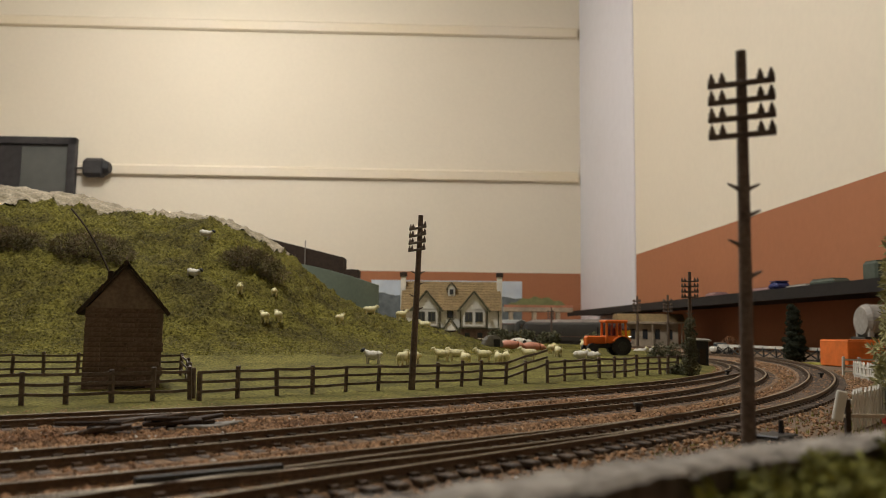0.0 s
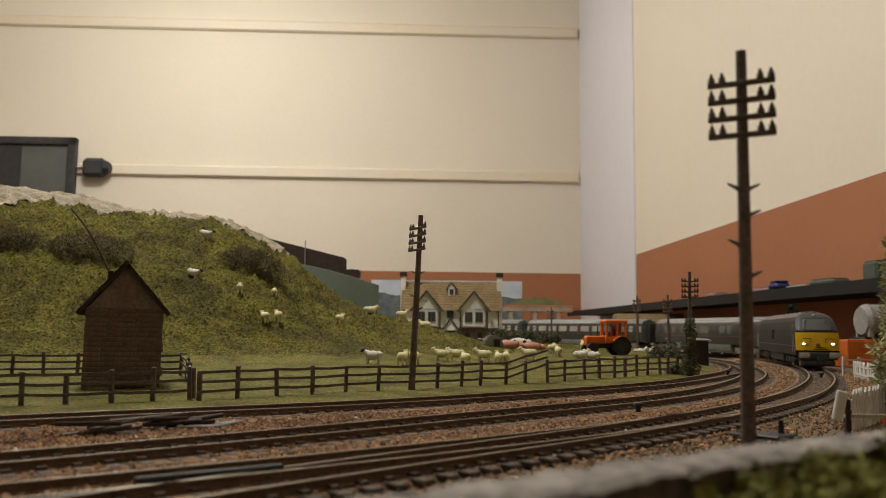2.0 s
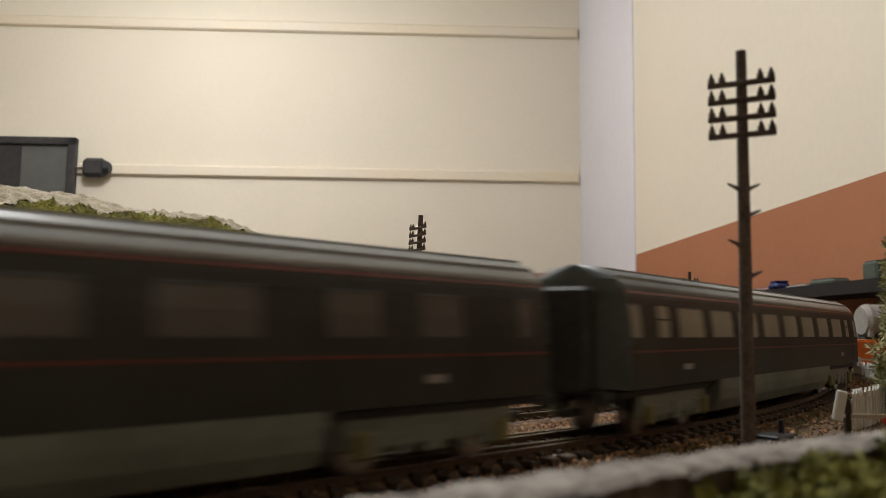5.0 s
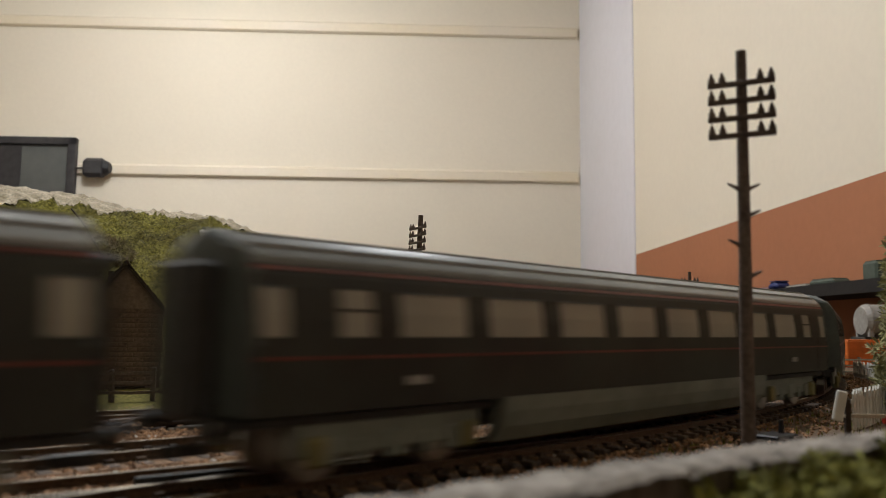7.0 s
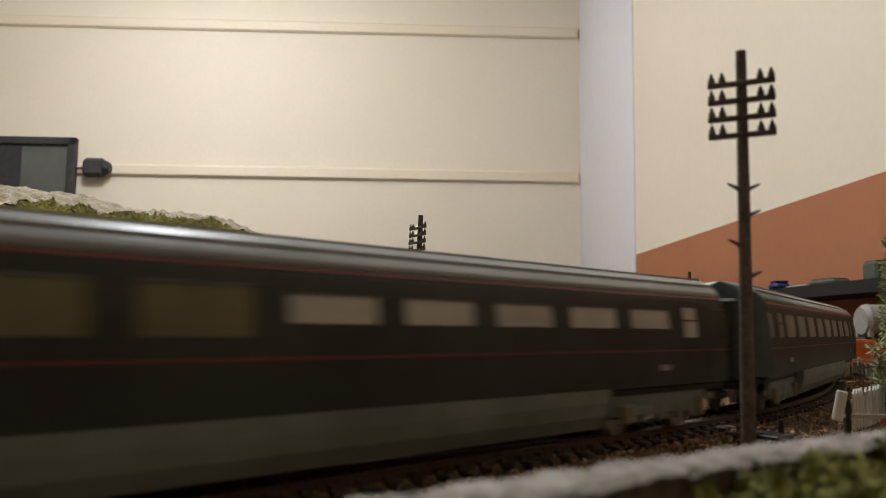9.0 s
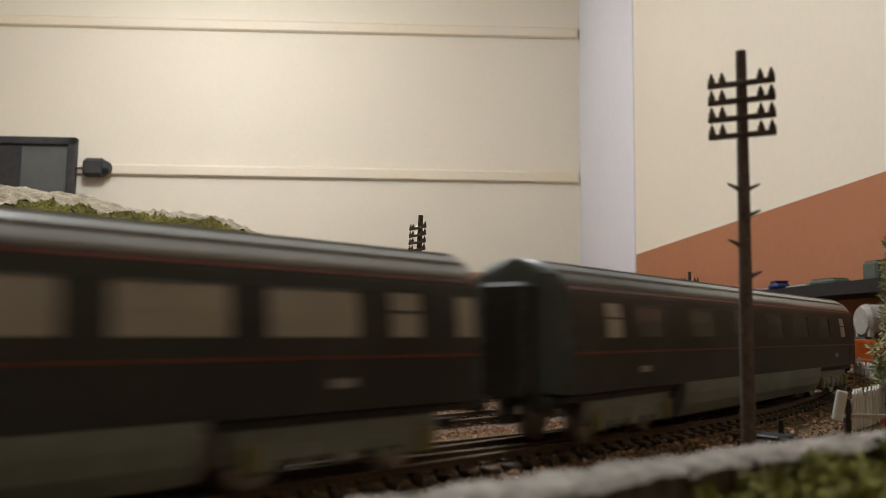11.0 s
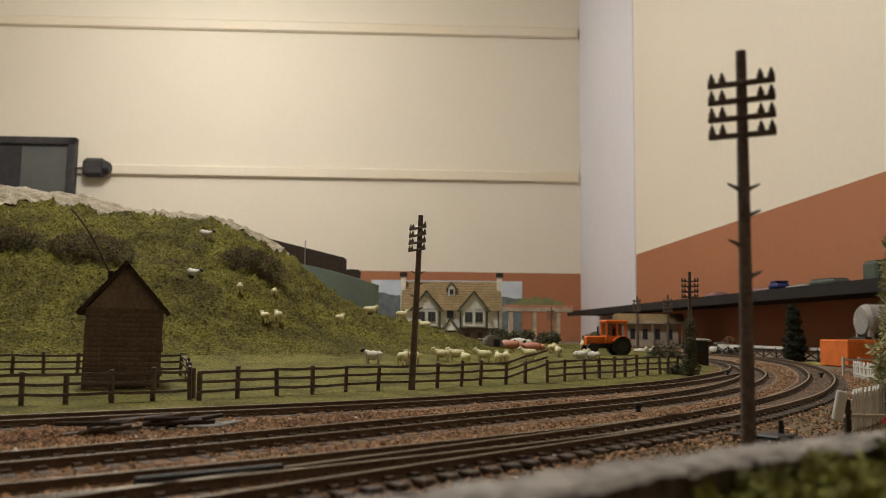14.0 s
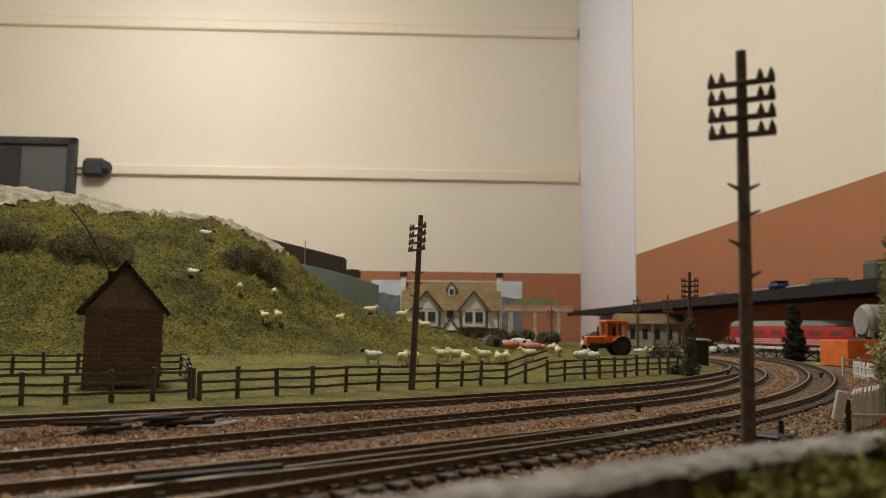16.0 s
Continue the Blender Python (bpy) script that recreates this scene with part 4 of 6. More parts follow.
def sheep(mat_name, name="sheep", label="cream painted model sheep standing on the grass", face="sheep", lying=False, down=False):
    t = thing(name, Matrix(), label, "sheep", "sheep")
    up = -0.0021 if not lying else -0.0046
    bm = bmesh.new()
    ball(bm, (0, 0, 0.0088 + up), (0.0064, 0.0037, 0.0038), 2)
    ball(bm, (-0.0045, 0, 0.0092 + up), (0.0030, 0.0030, 0.0031), 2)
    ball(bm, (0.0040, 0, 0.0096 + up), (0.0030, 0.0027, 0.0030), 2)
    for v in bm.verts:
        v.co += Vector(v.co).normalized() * 0.0008 * noise.noise(v.co * 600)
    part("fleece", bm, mat_name, t, smooth=True)
    hz_ = 0.0128 + up if not down else 0.0070
    hx = 0.0078 if not down else 0.0092
    bm = bmesh.new()
    tube(bm, (0.0050, 0, 0.0100 + up), (hx - 0.0006, 0, hz_ - 0.0004), 0.0022, 0.0015, 10)
    part("neck", bm, mat_name, t, smooth=True)
    bm = bmesh.new()
    ball(bm, (hx + 0.0006, 0, hz_), (0.0025, 0.0014, 0.0015), 2, Euler((0, 0.5, 0)))
    hd = part("head", bm, face, t, "black face" if face == "black" else "", smooth=True)
    for sd in (1, -1):
        bm = bmesh.new()
        ball(bm, (hx - 0.0006, sd * 0.0018, hz_ + 0.0008), (0.0006, 0.0012, 0.0005), 1, Euler((sd * -0.5, 0, 0)))
        part("ear", bm, face, hd)
    if not lying:
        for x in (-0.0046, 0.0042):
            for y in (-0.0017, 0.0017):
                bm = bmesh.new()
                tube(bm, (x, y, -0.0006), (x, y, 0.0052), 0.0007, 0.0012, 8)
                part("leg", bm, mat_name, t)
    bm = bmesh.new()
    ball(bm, (-0.0072, 0, 0.0095 + up), (0.0008, 0.0007, 0.0016), 1)
    part("tail", bm, mat_name, t)
    return t


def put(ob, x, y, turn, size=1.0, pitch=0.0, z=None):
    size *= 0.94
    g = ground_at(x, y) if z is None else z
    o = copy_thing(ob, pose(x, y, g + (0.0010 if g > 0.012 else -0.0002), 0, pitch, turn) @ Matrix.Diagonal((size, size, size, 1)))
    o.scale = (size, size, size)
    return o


cream_sheep = sheep("sheep")
black_faced = sheep("sheep_white", label="off-white model sheep with a black face", face="black")
grazing = sheep("sheep", label="cream painted model sheep, head lowered", down=True)
resting = sheep("sheep_white", label="grey-white model sheep lying on the grass", lying=True)
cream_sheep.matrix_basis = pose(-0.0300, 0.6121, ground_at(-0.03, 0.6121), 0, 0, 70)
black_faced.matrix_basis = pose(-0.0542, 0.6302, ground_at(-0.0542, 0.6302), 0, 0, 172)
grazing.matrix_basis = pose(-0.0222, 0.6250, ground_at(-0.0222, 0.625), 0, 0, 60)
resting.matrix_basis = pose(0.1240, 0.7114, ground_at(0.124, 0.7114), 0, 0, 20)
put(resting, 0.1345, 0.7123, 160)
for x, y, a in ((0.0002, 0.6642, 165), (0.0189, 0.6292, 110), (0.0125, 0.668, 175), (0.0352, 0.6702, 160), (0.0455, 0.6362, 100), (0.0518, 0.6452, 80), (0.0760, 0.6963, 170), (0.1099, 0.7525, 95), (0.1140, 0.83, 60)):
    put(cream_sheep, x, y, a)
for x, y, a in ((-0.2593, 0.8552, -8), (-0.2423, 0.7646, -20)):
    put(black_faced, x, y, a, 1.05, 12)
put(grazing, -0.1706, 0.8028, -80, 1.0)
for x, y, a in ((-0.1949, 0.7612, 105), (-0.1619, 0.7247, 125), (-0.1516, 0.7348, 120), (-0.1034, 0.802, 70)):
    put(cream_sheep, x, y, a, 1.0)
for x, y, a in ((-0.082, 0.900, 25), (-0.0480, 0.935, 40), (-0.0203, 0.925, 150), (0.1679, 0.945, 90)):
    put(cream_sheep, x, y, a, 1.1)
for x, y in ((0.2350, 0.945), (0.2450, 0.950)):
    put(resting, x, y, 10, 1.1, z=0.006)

pig = thing("pig", pose(0.0760, 0.90, ground_at(0.076, 0.9)), "pink model pig lying on the grass", "pig", "pigs by the sty")
bm = bmesh.new()
ball(bm, (0, 0, 0.0050), (0.0125, 0.0060, 0.0055), 2)
part("body", bm, "pink", pig, smooth=True)
bm = bmesh.new()
ball(bm, (0.0125, 0, 0.0045), (0.0045, 0.0036, 0.0036), 2)
hd = part("head", bm, "pink", pig, smooth=True)
bm = bmesh.new()
tube(bm, (0.0155, 0, 0.0040), (0.0178, 0, 0.0038), 0.0016, 0.0014, 8)
part("snout", bm, "pink", hd)
for sd in (1, -1):
    bm = bmesh.new()
    ball(bm, (0.0100, sd * 0.0026, 0.0080), (0.0008, 0.0016, 0.0018), 1)
    part("ear", bm, "pink", hd)
copy_thing(pig, pose(0.1010, 0.905, ground_at(0.1, 0.9), 0, 0, 10))
spotted = thing("spotted_pig", pose(0.0910, 0.945, ground_at(0.091, 0.945), 0, 0, 8), "white model pig with black patches", "pig", "pigs by the sty")
bm = bmesh.new()
ball(bm, (0, 0, 0.0080), (0.0120, 0.0060, 0.0058), 2)
part("body", bm, "sheep_white", spotted, smooth=True)
bm = bmesh.new()
ball(bm, (0.0120, 0, 0.0085), (0.0045, 0.0036, 0.0036), 2)
part("head", bm, "sheep_white", spotted, smooth=True)
for x, z in ((-0.006, 0.0095), (0.006, 0.0092)):
    bm = bmesh.new()
    ball(bm, (x, -0.0052, z), (0.0026, 0.0012, 0.0022), 1)
    part("patch", bm, "black", spotted)
for x in (-0.007, 0.007):
    for y in (-0.003, 0.003):
        bm = bmesh.new()
        tube(bm, (x, y, -0.0005), (x, y, 0.0050), 0.0010, 0.0013, 7)
        part("leg", bm, "sheep_white", spotted)
sty = thing("pig_sty", pose(0.0555, 0.880, ground_at(0.0555, 0.88), 0, 0, 12), "grey arched corrugated pig sty with a dark doorway", "sty")
bm = bmesh.new()
prism(bm, [(0.0105 * math.cos(a), 0.0125 * math.sin(a)) for a in np.linspace(0, math.pi, 15)], -0.008, 0.008)
part("shell", bm, "grey_card", sty)
for k in range(7):
    bm = bmesh.new()
    prism(bm, [(0.0109 * math.cos(a), 0.0129 * math.sin(a)) for a in np.linspace(0, math.pi, 15)], -0.0078 + k * 0.0024, -0.0070 + k * 0.0024)
    part("corrugation", bm, "grey_card", sty)
bm = bmesh.new()
box(bm, (0.003, -0.0082, 0.0042), (0.0068, 0.0008, 0.0084))
part("doorway", bm, "black", sty)

# ---- tractor ----


def tractor():
    t = thing("tractor", pose(0.1700, 0.815, ground_at(0.17, 0.815), 0, 0, 188), "bright orange model farm tractor on the grass", "tractor")
    bm = bmesh.new()
    box(bm, (0.013, 0, 0.0155), (0.022, 0.0105, 0.0080), bevel=0.0012)
    box(bm, (0.0215, 0, 0.0140), (0.006, 0.0100, 0.0090), bevel=0.0008)
    part("bonnet", bm, "tractor", t)
    bm = bmesh.new()
    box(bm, (0.005, 0, 0.0095), (0.036, 0.008, 0.0050), bevel=0.0006)
    box(bm, (0.0195, 0, 0.0075), (0.004, 0.015, 0.002))
    part("chassis", bm, "black", t)
    cab = bmesh.new()
    for x in (-0.0165, -0.0070, 0.0040):
        for y in (-0.0078, 0.0078):
            tube(cab, (x, y, 0.0150), (x * 0.97, y * 0.92, 0.0335), 0.0014, 0.0013, 6)
    box(cab, (-0.0062, 0, 0.0160), (0.0225, 0.0165, 0.0075), bevel=0.0008)
    c = part("cab", cab, "tractor", t)
    bm = bmesh.new()
    box(bm, (-0.0062, 0, 0.0342), (0.0245, 0.0175, 0.0032), bevel=0.0009)
    part("cab_roof", bm, "tractor", t)
    for x, l in ((-0.0118, 0.0080), (-0.0015, 0.0092)):
        for y in (-0.0075, 0.0075):
            bm = bmesh.new()
            box(bm, (x, y, 0.0262), (l, 0.0003, 0.0120))
            part("window", bm, "glass", c)
    bm = bmesh.new()
    box(bm, (-0.008, 0, 0.0230), (0.005, 0.007, 0.010), bevel=0.001)
    part("driver_seat", bm, "black", c)
    for y in (-0.0095, 0.0095):
        bm = bmesh.new()
        tube(bm, (-0.0110, y - 0.0032, 0.0092), (-0.0110, y + 0.0032, 0.0092), 0.0092, 0.0092, 24)
        for k in range(20):
            a = k / 20 * 6.283
            box(bm, (-0.0110 + 0.0092 * math.cos(a), y, 0.0092 + 0.0092 * math.sin(a)), (0.0010, 0.0060, 0.0010), Euler((0, -a, 0)))
        w = part("rear_wheel", bm, "black", t)
        bm = bmesh.new()
        tube(bm, (-0.0110, y - 0.0034, 0.0092), (-0.0110, y + 0.0034, 0.0092), 0.0050, 0.0050, 16)
        part("rim", bm, "under", w)
        bm = bmesh.new()
        tube(bm, (0.0195, y * 0.85 - 0.0020, 0.0060), (0.0195, y * 0.85 + 0.0020, 0.0060), 0.0060, 0.0060, 18)
        part("front_wheel", bm, "black", t)
        bm = bmesh.new()
        pts_ = [(-0.0110 + 0.0106 * math.cos(a), 0.0092 + 0.0106 * math.sin(a)) for a in np.linspace(0.5, 2.6, 9)]
        pts_ += [(-0.0110 + 0.0098 * math.cos(a), 0.0092 + 0.0098 * math.sin(a)) for a in np.linspace(2.6, 0.5, 9)]
        prism(bm, pts_, y - 0.0036, y + 0.0036)
        part("mudguard", bm, "tractor", t)
    bm = bmesh.new()
    tube(bm, (0.0120, 0.003, 0.0190), (0.0120, 0.003, 0.0290), 0.0007, 0.0007, 7)
    part("exhaust", bm, "black", t)
    return t


tractor()

# ---- half-timbered house ----


def gable_front(bm, x, w, z0, z1, y0, y1):
    prism(bm, [(x - w / 2, z0), (x + w / 2, z0), (x, z1)], y0, y1)


def house():
    t = thing("tudor_house", pose(0.0145, 1.285, 0.0130, 0, 0, -1.5), "white half-timbered model house with an ochre roof", "house")
    W, D = 0.152, 0.070
    bm = bmesh.new()
    box(bm, (0, 0, 0.0105), (W, D, 0.023))
    part("ground_floor", bm, "brick", t, "brown brick ground floor")
    bm = bmesh.new()
    box(bm, (0, 0, 0.0370), (W + 0.002, D + 0.006, 0.030))
    part("upper_wall", bm, "render_white", t, "white rendered upper storey")
    bm = bmesh.new()
    prism(bm, [(-D / 2 - 0.008, 0.0500), (D / 2 + 0.008, 0.0500), (0.004, 0.0975), (-0.004, 0.0975)], -W / 2 - 0.003, W / 2 + 0.003, "yz")
    roof = part("roof", bm, "roof_ochre", t, "ochre tiled roof")
    for i in range(11):
        u = (i + 0.5) / 11
        bm = bmesh.new()
        y, z = -D / 2 - 0.008 + u * (D / 2 + 0.004), 0.0500 + u * 0.0475
        box(bm, (0, y - 0.0001, z + 0.0001), (W + 0.006, 0.0044, 0.0004), Euler((math.atan2(0.0475, D / 2 + 0.004) - 0.07, 0, 0)))
        part("tile_course", bm, "roof_ochre", roof)
    for x in (-W / 2 + 0.002, W / 2 - 0.002):
        bm = bmesh.new()
        box(bm, (x * 1.045, -0.012, 0.0530), (0.0080, 0.010, 0.1040), bevel=0.0004)
        ch = part("chimney", bm, "render_white", t)
        bm = bmesh.new()
        box(bm, (x * 1.045, -0.012, 0.1080), (0.0110, 0.013, 0.0070), bevel=0.0006)
        part("chimney_top", bm, "wood_dark", ch)
    yf = -D / 2 - 0.003
    for x in (-0.0380, 0.0360):
        bm = bmesh.new()
        gable_front(bm, x, 0.044, 0.0500, 0.0780, yf - 0.006, yf + 0.02)
        g = part("gable", bm, "render_white", t)
        for k in (1, -1):
            bm = bmesh.new()
            a, b = Vector((x, yf - 0.0075, 0.0800)), Vector((x + k * 0.0255, yf - 0.0075, 0.0485))
            d = b - a
            box(bm, (a + b) / 2, (d.length, 0.0060, 0.0028), d.to_track_quat("X", "Z").to_euler())
            part("barge_board", bm, "beam", g)
            bm = bmesh.new()
            a, b = Vector((x, yf + 0.008, 0.0812)), Vector((x + k * 0.0262, yf + 0.008, 0.0493))
            d = b - a
            box(bm, (a + b) / 2, (d.length, 0.030, 0.0012), d.to_track_quat("X", "Z").to_euler())
            part("gable_roof", bm, "roof_ochre", g)
        bm = bmesh.new()
        box(bm, (x, yf - 0.0020, 0.0390), (0.034, 0.008, 0.027))
        part("bay", bm, "render_white", t)
        for o in (-0.0082, 0.0082):
            bm = bmesh.new()
            box(bm, (x + o, yf - 0.0066, 0.0400), (0.0116, 0.0014, 0.0155))
            w = part("window", bm, "beam", t)
            bm = bmesh.new()
            for p in (-0.0026, 0.0026):
                box(bm, (x + o + p, yf - 0.0074, 0.0400), (0.0038, 0.0006, 0.0122))
            part("pane", bm, "glass_dark", w)
    bm = bmesh.new()
    box(bm, (-0.001, yf - 0.0006, 0.0440), (0.0100, 0.0014, 0.0120))
    w = part("window", bm, "beam", t)
    bm = bmesh.new()
    box(bm, (-0.001, yf - 0.0015, 0.0440), (0.0070, 0.0006, 0.0090))
    part("pane", bm, "glass_dark", w)
    for x in (-0.0740, -0.0590, -0.0170, 0.0150, 0.0570, 0.0745):
        bm = bmesh.new()
        box(bm, (x, yf - 0.0006, 0.0370), (0.0018, 0.0012, 0.0290))
        part("timber_post", bm, "beam", t)
    for z in (0.0222, 0.0520):
        bm = bmesh.new()
        box(bm, (0, yf - 0.0008, z), (W + 0.003, 0.0014, 0.0024))
        part("timber_beam", bm, "beam", t)
    # dormer
    bm = bmesh.new()
    box(bm, (0.0005, -0.016, 0.0800), (0.0110, 0.018, 0.0130))
    gable_front(bm, 0.0005, 0.0120, 0.0865, 0.0935, -0.025, 0.0)
    d = part("dormer", bm, "render_white", t)
    for k in (1, -1):
        bm = bmesh.new()
        a, b = Vector((0.0005, -0.0135, 0.0950)), Vector((0.0005 + k * 0.0085, -0.0135, 0.0845))
        v = b - a
        box(bm, (a + b) / 2, (v.length, 0.026, 0.0016), v.to_track_quat("X", "Z").to_euler())
        part("dormer_roof", bm, "beam", d)
    bm = bmesh.new()
    box(bm, (0.0005, -0.0254, 0.0800), (0.0062, 0.0010, 0.0080))
    part("pane", bm, "glass_dark", d)
    # porch
    bm = bmesh.new()
    gable_front(bm, 0.000, 0.0210, 0.0190, 0.0355, yf - 0.012, yf - 0.004)
    pr = part("porch", bm, "render_white", t)
    for k in (1, -1):
        bm = bmesh.new()
        a, b = Vector((0, yf - 0.008, 0.0375)), Vector((k * 0.0150, yf - 0.008, 0.0155))
        v = b - a
        box(bm, (a + b) / 2, (v.length, 0.012, 0.0024), v.to_track_quat("X", "Z").to_euler())
        part("porch_roof", bm, "beam", pr)
        bm = bmesh.new()
        box(bm, (k * 0.0095, yf - 0.010, 0.0095), (0.0018, 0.0018, 0.0190))
        part("porch_post", bm, "beam", pr)
    bm = bmesh.new()
    box(bm, (0, -D / 2 - 0.0006, 0.0085), (0.010, 0.001, 0.0170))
    part("door", bm, "wood_dark", t)
    for x in (0.026, 0.046):
        bm = bmesh.new()
        box(bm, (x, -D / 2 - 0.0006, 0.0120), (0.008, 0.001, 0.0075))
        part("lower_window", bm, "glass_dark", t)
    return t


house()

# ---- boards and scenery behind the mound ----
bm = bmesh.new()
pts_ = []
n = 14
outer, inner = [], []
for i in range(n + 1):
    u = i / n
    x = -0.30 + 0.194 * u
    y = 1.200 + 0.085 * u ** 3
    top = 0.140 - 0.036 * u ** 1.6
    outer.append((x, y, top))
    inner.append((x + 0.002, y + 0.006, top))
rowsv = []
for (xa, ya, za), (xb, yb, zb) in zip(outer, inner):
    rowsv.append([bm.verts.new((xa, ya, -0.001)), bm.verts.new((xa, ya, za)), bm.verts.new((xb, yb, zb)), bm.verts.new((xb, yb, -0.001))])
for r0, r1 in zip(rowsv, rowsv[1:]):
    for i in range(4):
        bm.faces.new((r0[i], r0[(i + 1) % 4], r1[(i + 1) % 4], r1[i]))
bm.faces.new(rowsv[0])
bm.faces.new(rowsv[-1][::-1])
tagged(part("curved_board", bm, "teal"), "teal painted curved backing board behind the mound", "board")
bm = bmesh.new()
prism(bm, [(-0.36, 0.0), (-0.183, 0.0), (-0.183, 0.163), (-0.32, 0.196), (-0.36, 0.206)], 1.45, 1.50)
hb = tagged(part("brown_hut_block", bm, "wood_dark"), "dark brown wooden structure behind the mound", "building")
bm = bmesh.new()
box(bm, (-0.169, 1.475, 0.070), (0.026, 0.05, 0.142))
tagged(part("brown_post_block", bm, "wood_dark"), "dark brown wooden block beside a larger one", "building")
bm = bmesh.new()
tube(bm, (-0.252, 1.44, 0.15), (-0.252, 1.44, 0.192), 0.0009, 0.0009, 6)
tube(bm, (-0.252, 1.44, -0.001), (-0.252, 1.44, 0.15), 0.0009, 0.0009, 6)
tagged(part("thin_mast", bm, "grey_card"), "thin grey mast behind the mound", "mast")
bm = bmesh.new()
box(bm, (0.0, 1.62, 0.052), (0.20, 0.012, 0.006))
for x in (-0.095, 0.0, 0.095):
    box(bm, (x, 1.62, 0.024), (0.006, 0.010, 0.050))
grey = part("grey_footbridge", bm, "grey_card", m=pose(-0.13, 0.08, 0, 0, 0, 0))
tagged(grey, "weathered grey raised walkway behind the house", "bridge")

scenic = thing("printed_backscene", pose(0, 2.47, 0), "printed backscene of pale sky over dark hills", "backscene")
bm = bmesh.new()
box(bm, (0.013, 0, 0.0915), (0.47, 0.006, 0.185))
part("sky_sheet", bm, "sky_print", scenic)
bm = bmesh.new()
outline = [(-0.222, 0.0)] + [(-0.222 + 0.47 * i / 24, 0.136 + 0.012 * math.sin(i * 0.9) * math.cos(i * 0.37)) for i in range(25)] + [(0.248, 0.0)]
prism(bm, outline, -0.0045, -0.0032)
part("hill_sheet", bm, "hill_print", scenic)
bm = bmesh.new()
outline = [(0.178, 0.0962)] + [(0.178 + 0.175 * i / 24, 0.0985 + 0.026 * math.sin(math.pi * (i / 24)) ** 0.8 + 0.003 * math.sin(i * 1.3)) for i in range(25)] + [(0.353, 0.0962)]
prism(bm, outline, 2.203, 2.209)
tagged(part("green_hill_board", bm, "green_board"), "green painted low hill cut-out standing on the viaduct", "board")
viaduct = thing("cream_viaduct", pose(0.265, 2.20, 0), "cream stone viaduct with square piers", "viaduct")
bm = bmesh.new()
box(bm, (0, 0, 0.090), (0.19, 0.03, 0.013), bevel=0.001)
part("deck", bm, "stone_cream", viaduct)
bm = bmesh.new()
box(bm, (0, -0.014, 0.099), (0.19, 0.003, 0.006))
part("parapet", bm, "pink", viaduct)
for x in (-0.075, -0.010, 0.055):
    bm = bmesh.new()
    box(bm, (x, 0, 0.041), (0.011, 0.024, 0.085), bevel=0.0008)
    part("pier", bm, "stone_cream", viaduct)
st = thing("station_building", pose(0.505, 1.95, 0), "cream station building with a yellow ochre canopy", "building")
bm = bmesh.new()
box(bm, (0, 0, 0.028), (0.13, 0.06, 0.058))
part("wall", bm, "stone_cream", st)
bm = bmesh.new()
prism(bm, [(-0.045, 0.056), (0.045, 0.056), (0.020, 0.076), (-0.020, 0.076)], -0.080, 0.080, "yz")
part("roof", bm, "roof_ochre", st, "yellow ochre roof")
bm = bmesh.new()
box(bm, (0, -0.044, 0.0545), (0.162, 0.004, 0.005))
part("valance", bm, "stone_cream", st)
for x in (-0.045, -0.015, 0.015, 0.045):
    bm = bmesh.new()
    box(bm, (x, -0.0306, 0.027), (0.012, 0.0015, 0.024))
    part("window", bm, "glass_dark", st)
for x in (-0.07, 0.0, 0.07):
    bm = bmesh.new()
    tube(bm, (x, -0.042, -0.001), (x, -0.042, 0.054), 0.0016, 0.0016, 8)
    part("canopy_post", bm, "stone_cream", st)

# ---- things by the curve ----
lk = thing("lineside_cabin", pose(0.2480, 0.7660, 0, 0, 0, -8), "small dark lineside cabin with a flat grey roof", "cabin")
bm = bmesh.new()
box(bm, (0, 0, 0.0125), (0.0140, 0.012, 0.027), bevel=0.0004)
part("wall", bm, "black", lk)
bm = bmesh.new()
box(bm, (0, 0, 0.0268), (0.0185, 0.017, 0.0016), Euler((0.06, 0.05, 0)), bevel=0.0003)
part("roof", bm, "grey_card", lk)
bm = bmesh.new()
box(bm, (0.0015, -0.0062, 0.0095), (0.0056, 0.0006, 0.017))
part("door", bm, "wood_dark", lk)

car = thing("small_car", pose(0.4250, 1.21, 0, 0, 0, 10), "small white model car parked beyond the tracks", "car")
bm = bmesh.new()
box(bm, (0, 0, 0.0080), (0.034, 0.016, 0.0085), bevel=0.002)
part("body", bm, "white", car)
bm = bmesh.new()
box(bm, (-0.002, 0, 0.0150), (0.018, 0.0140, 0.0070), bevel=0.002)
part("cabin", bm, "glass_dark", car)
for x in (-0.010, 0.010):
    for y in (-0.0075, 0.0075):
        bm = bmesh.new()
        tube(bm, (x, y - 0.0012, 0.0042), (x, y + 0.0012, 0.0042), 0.0042, 0.0042, 14)
        part("wheel", bm, "black", car)

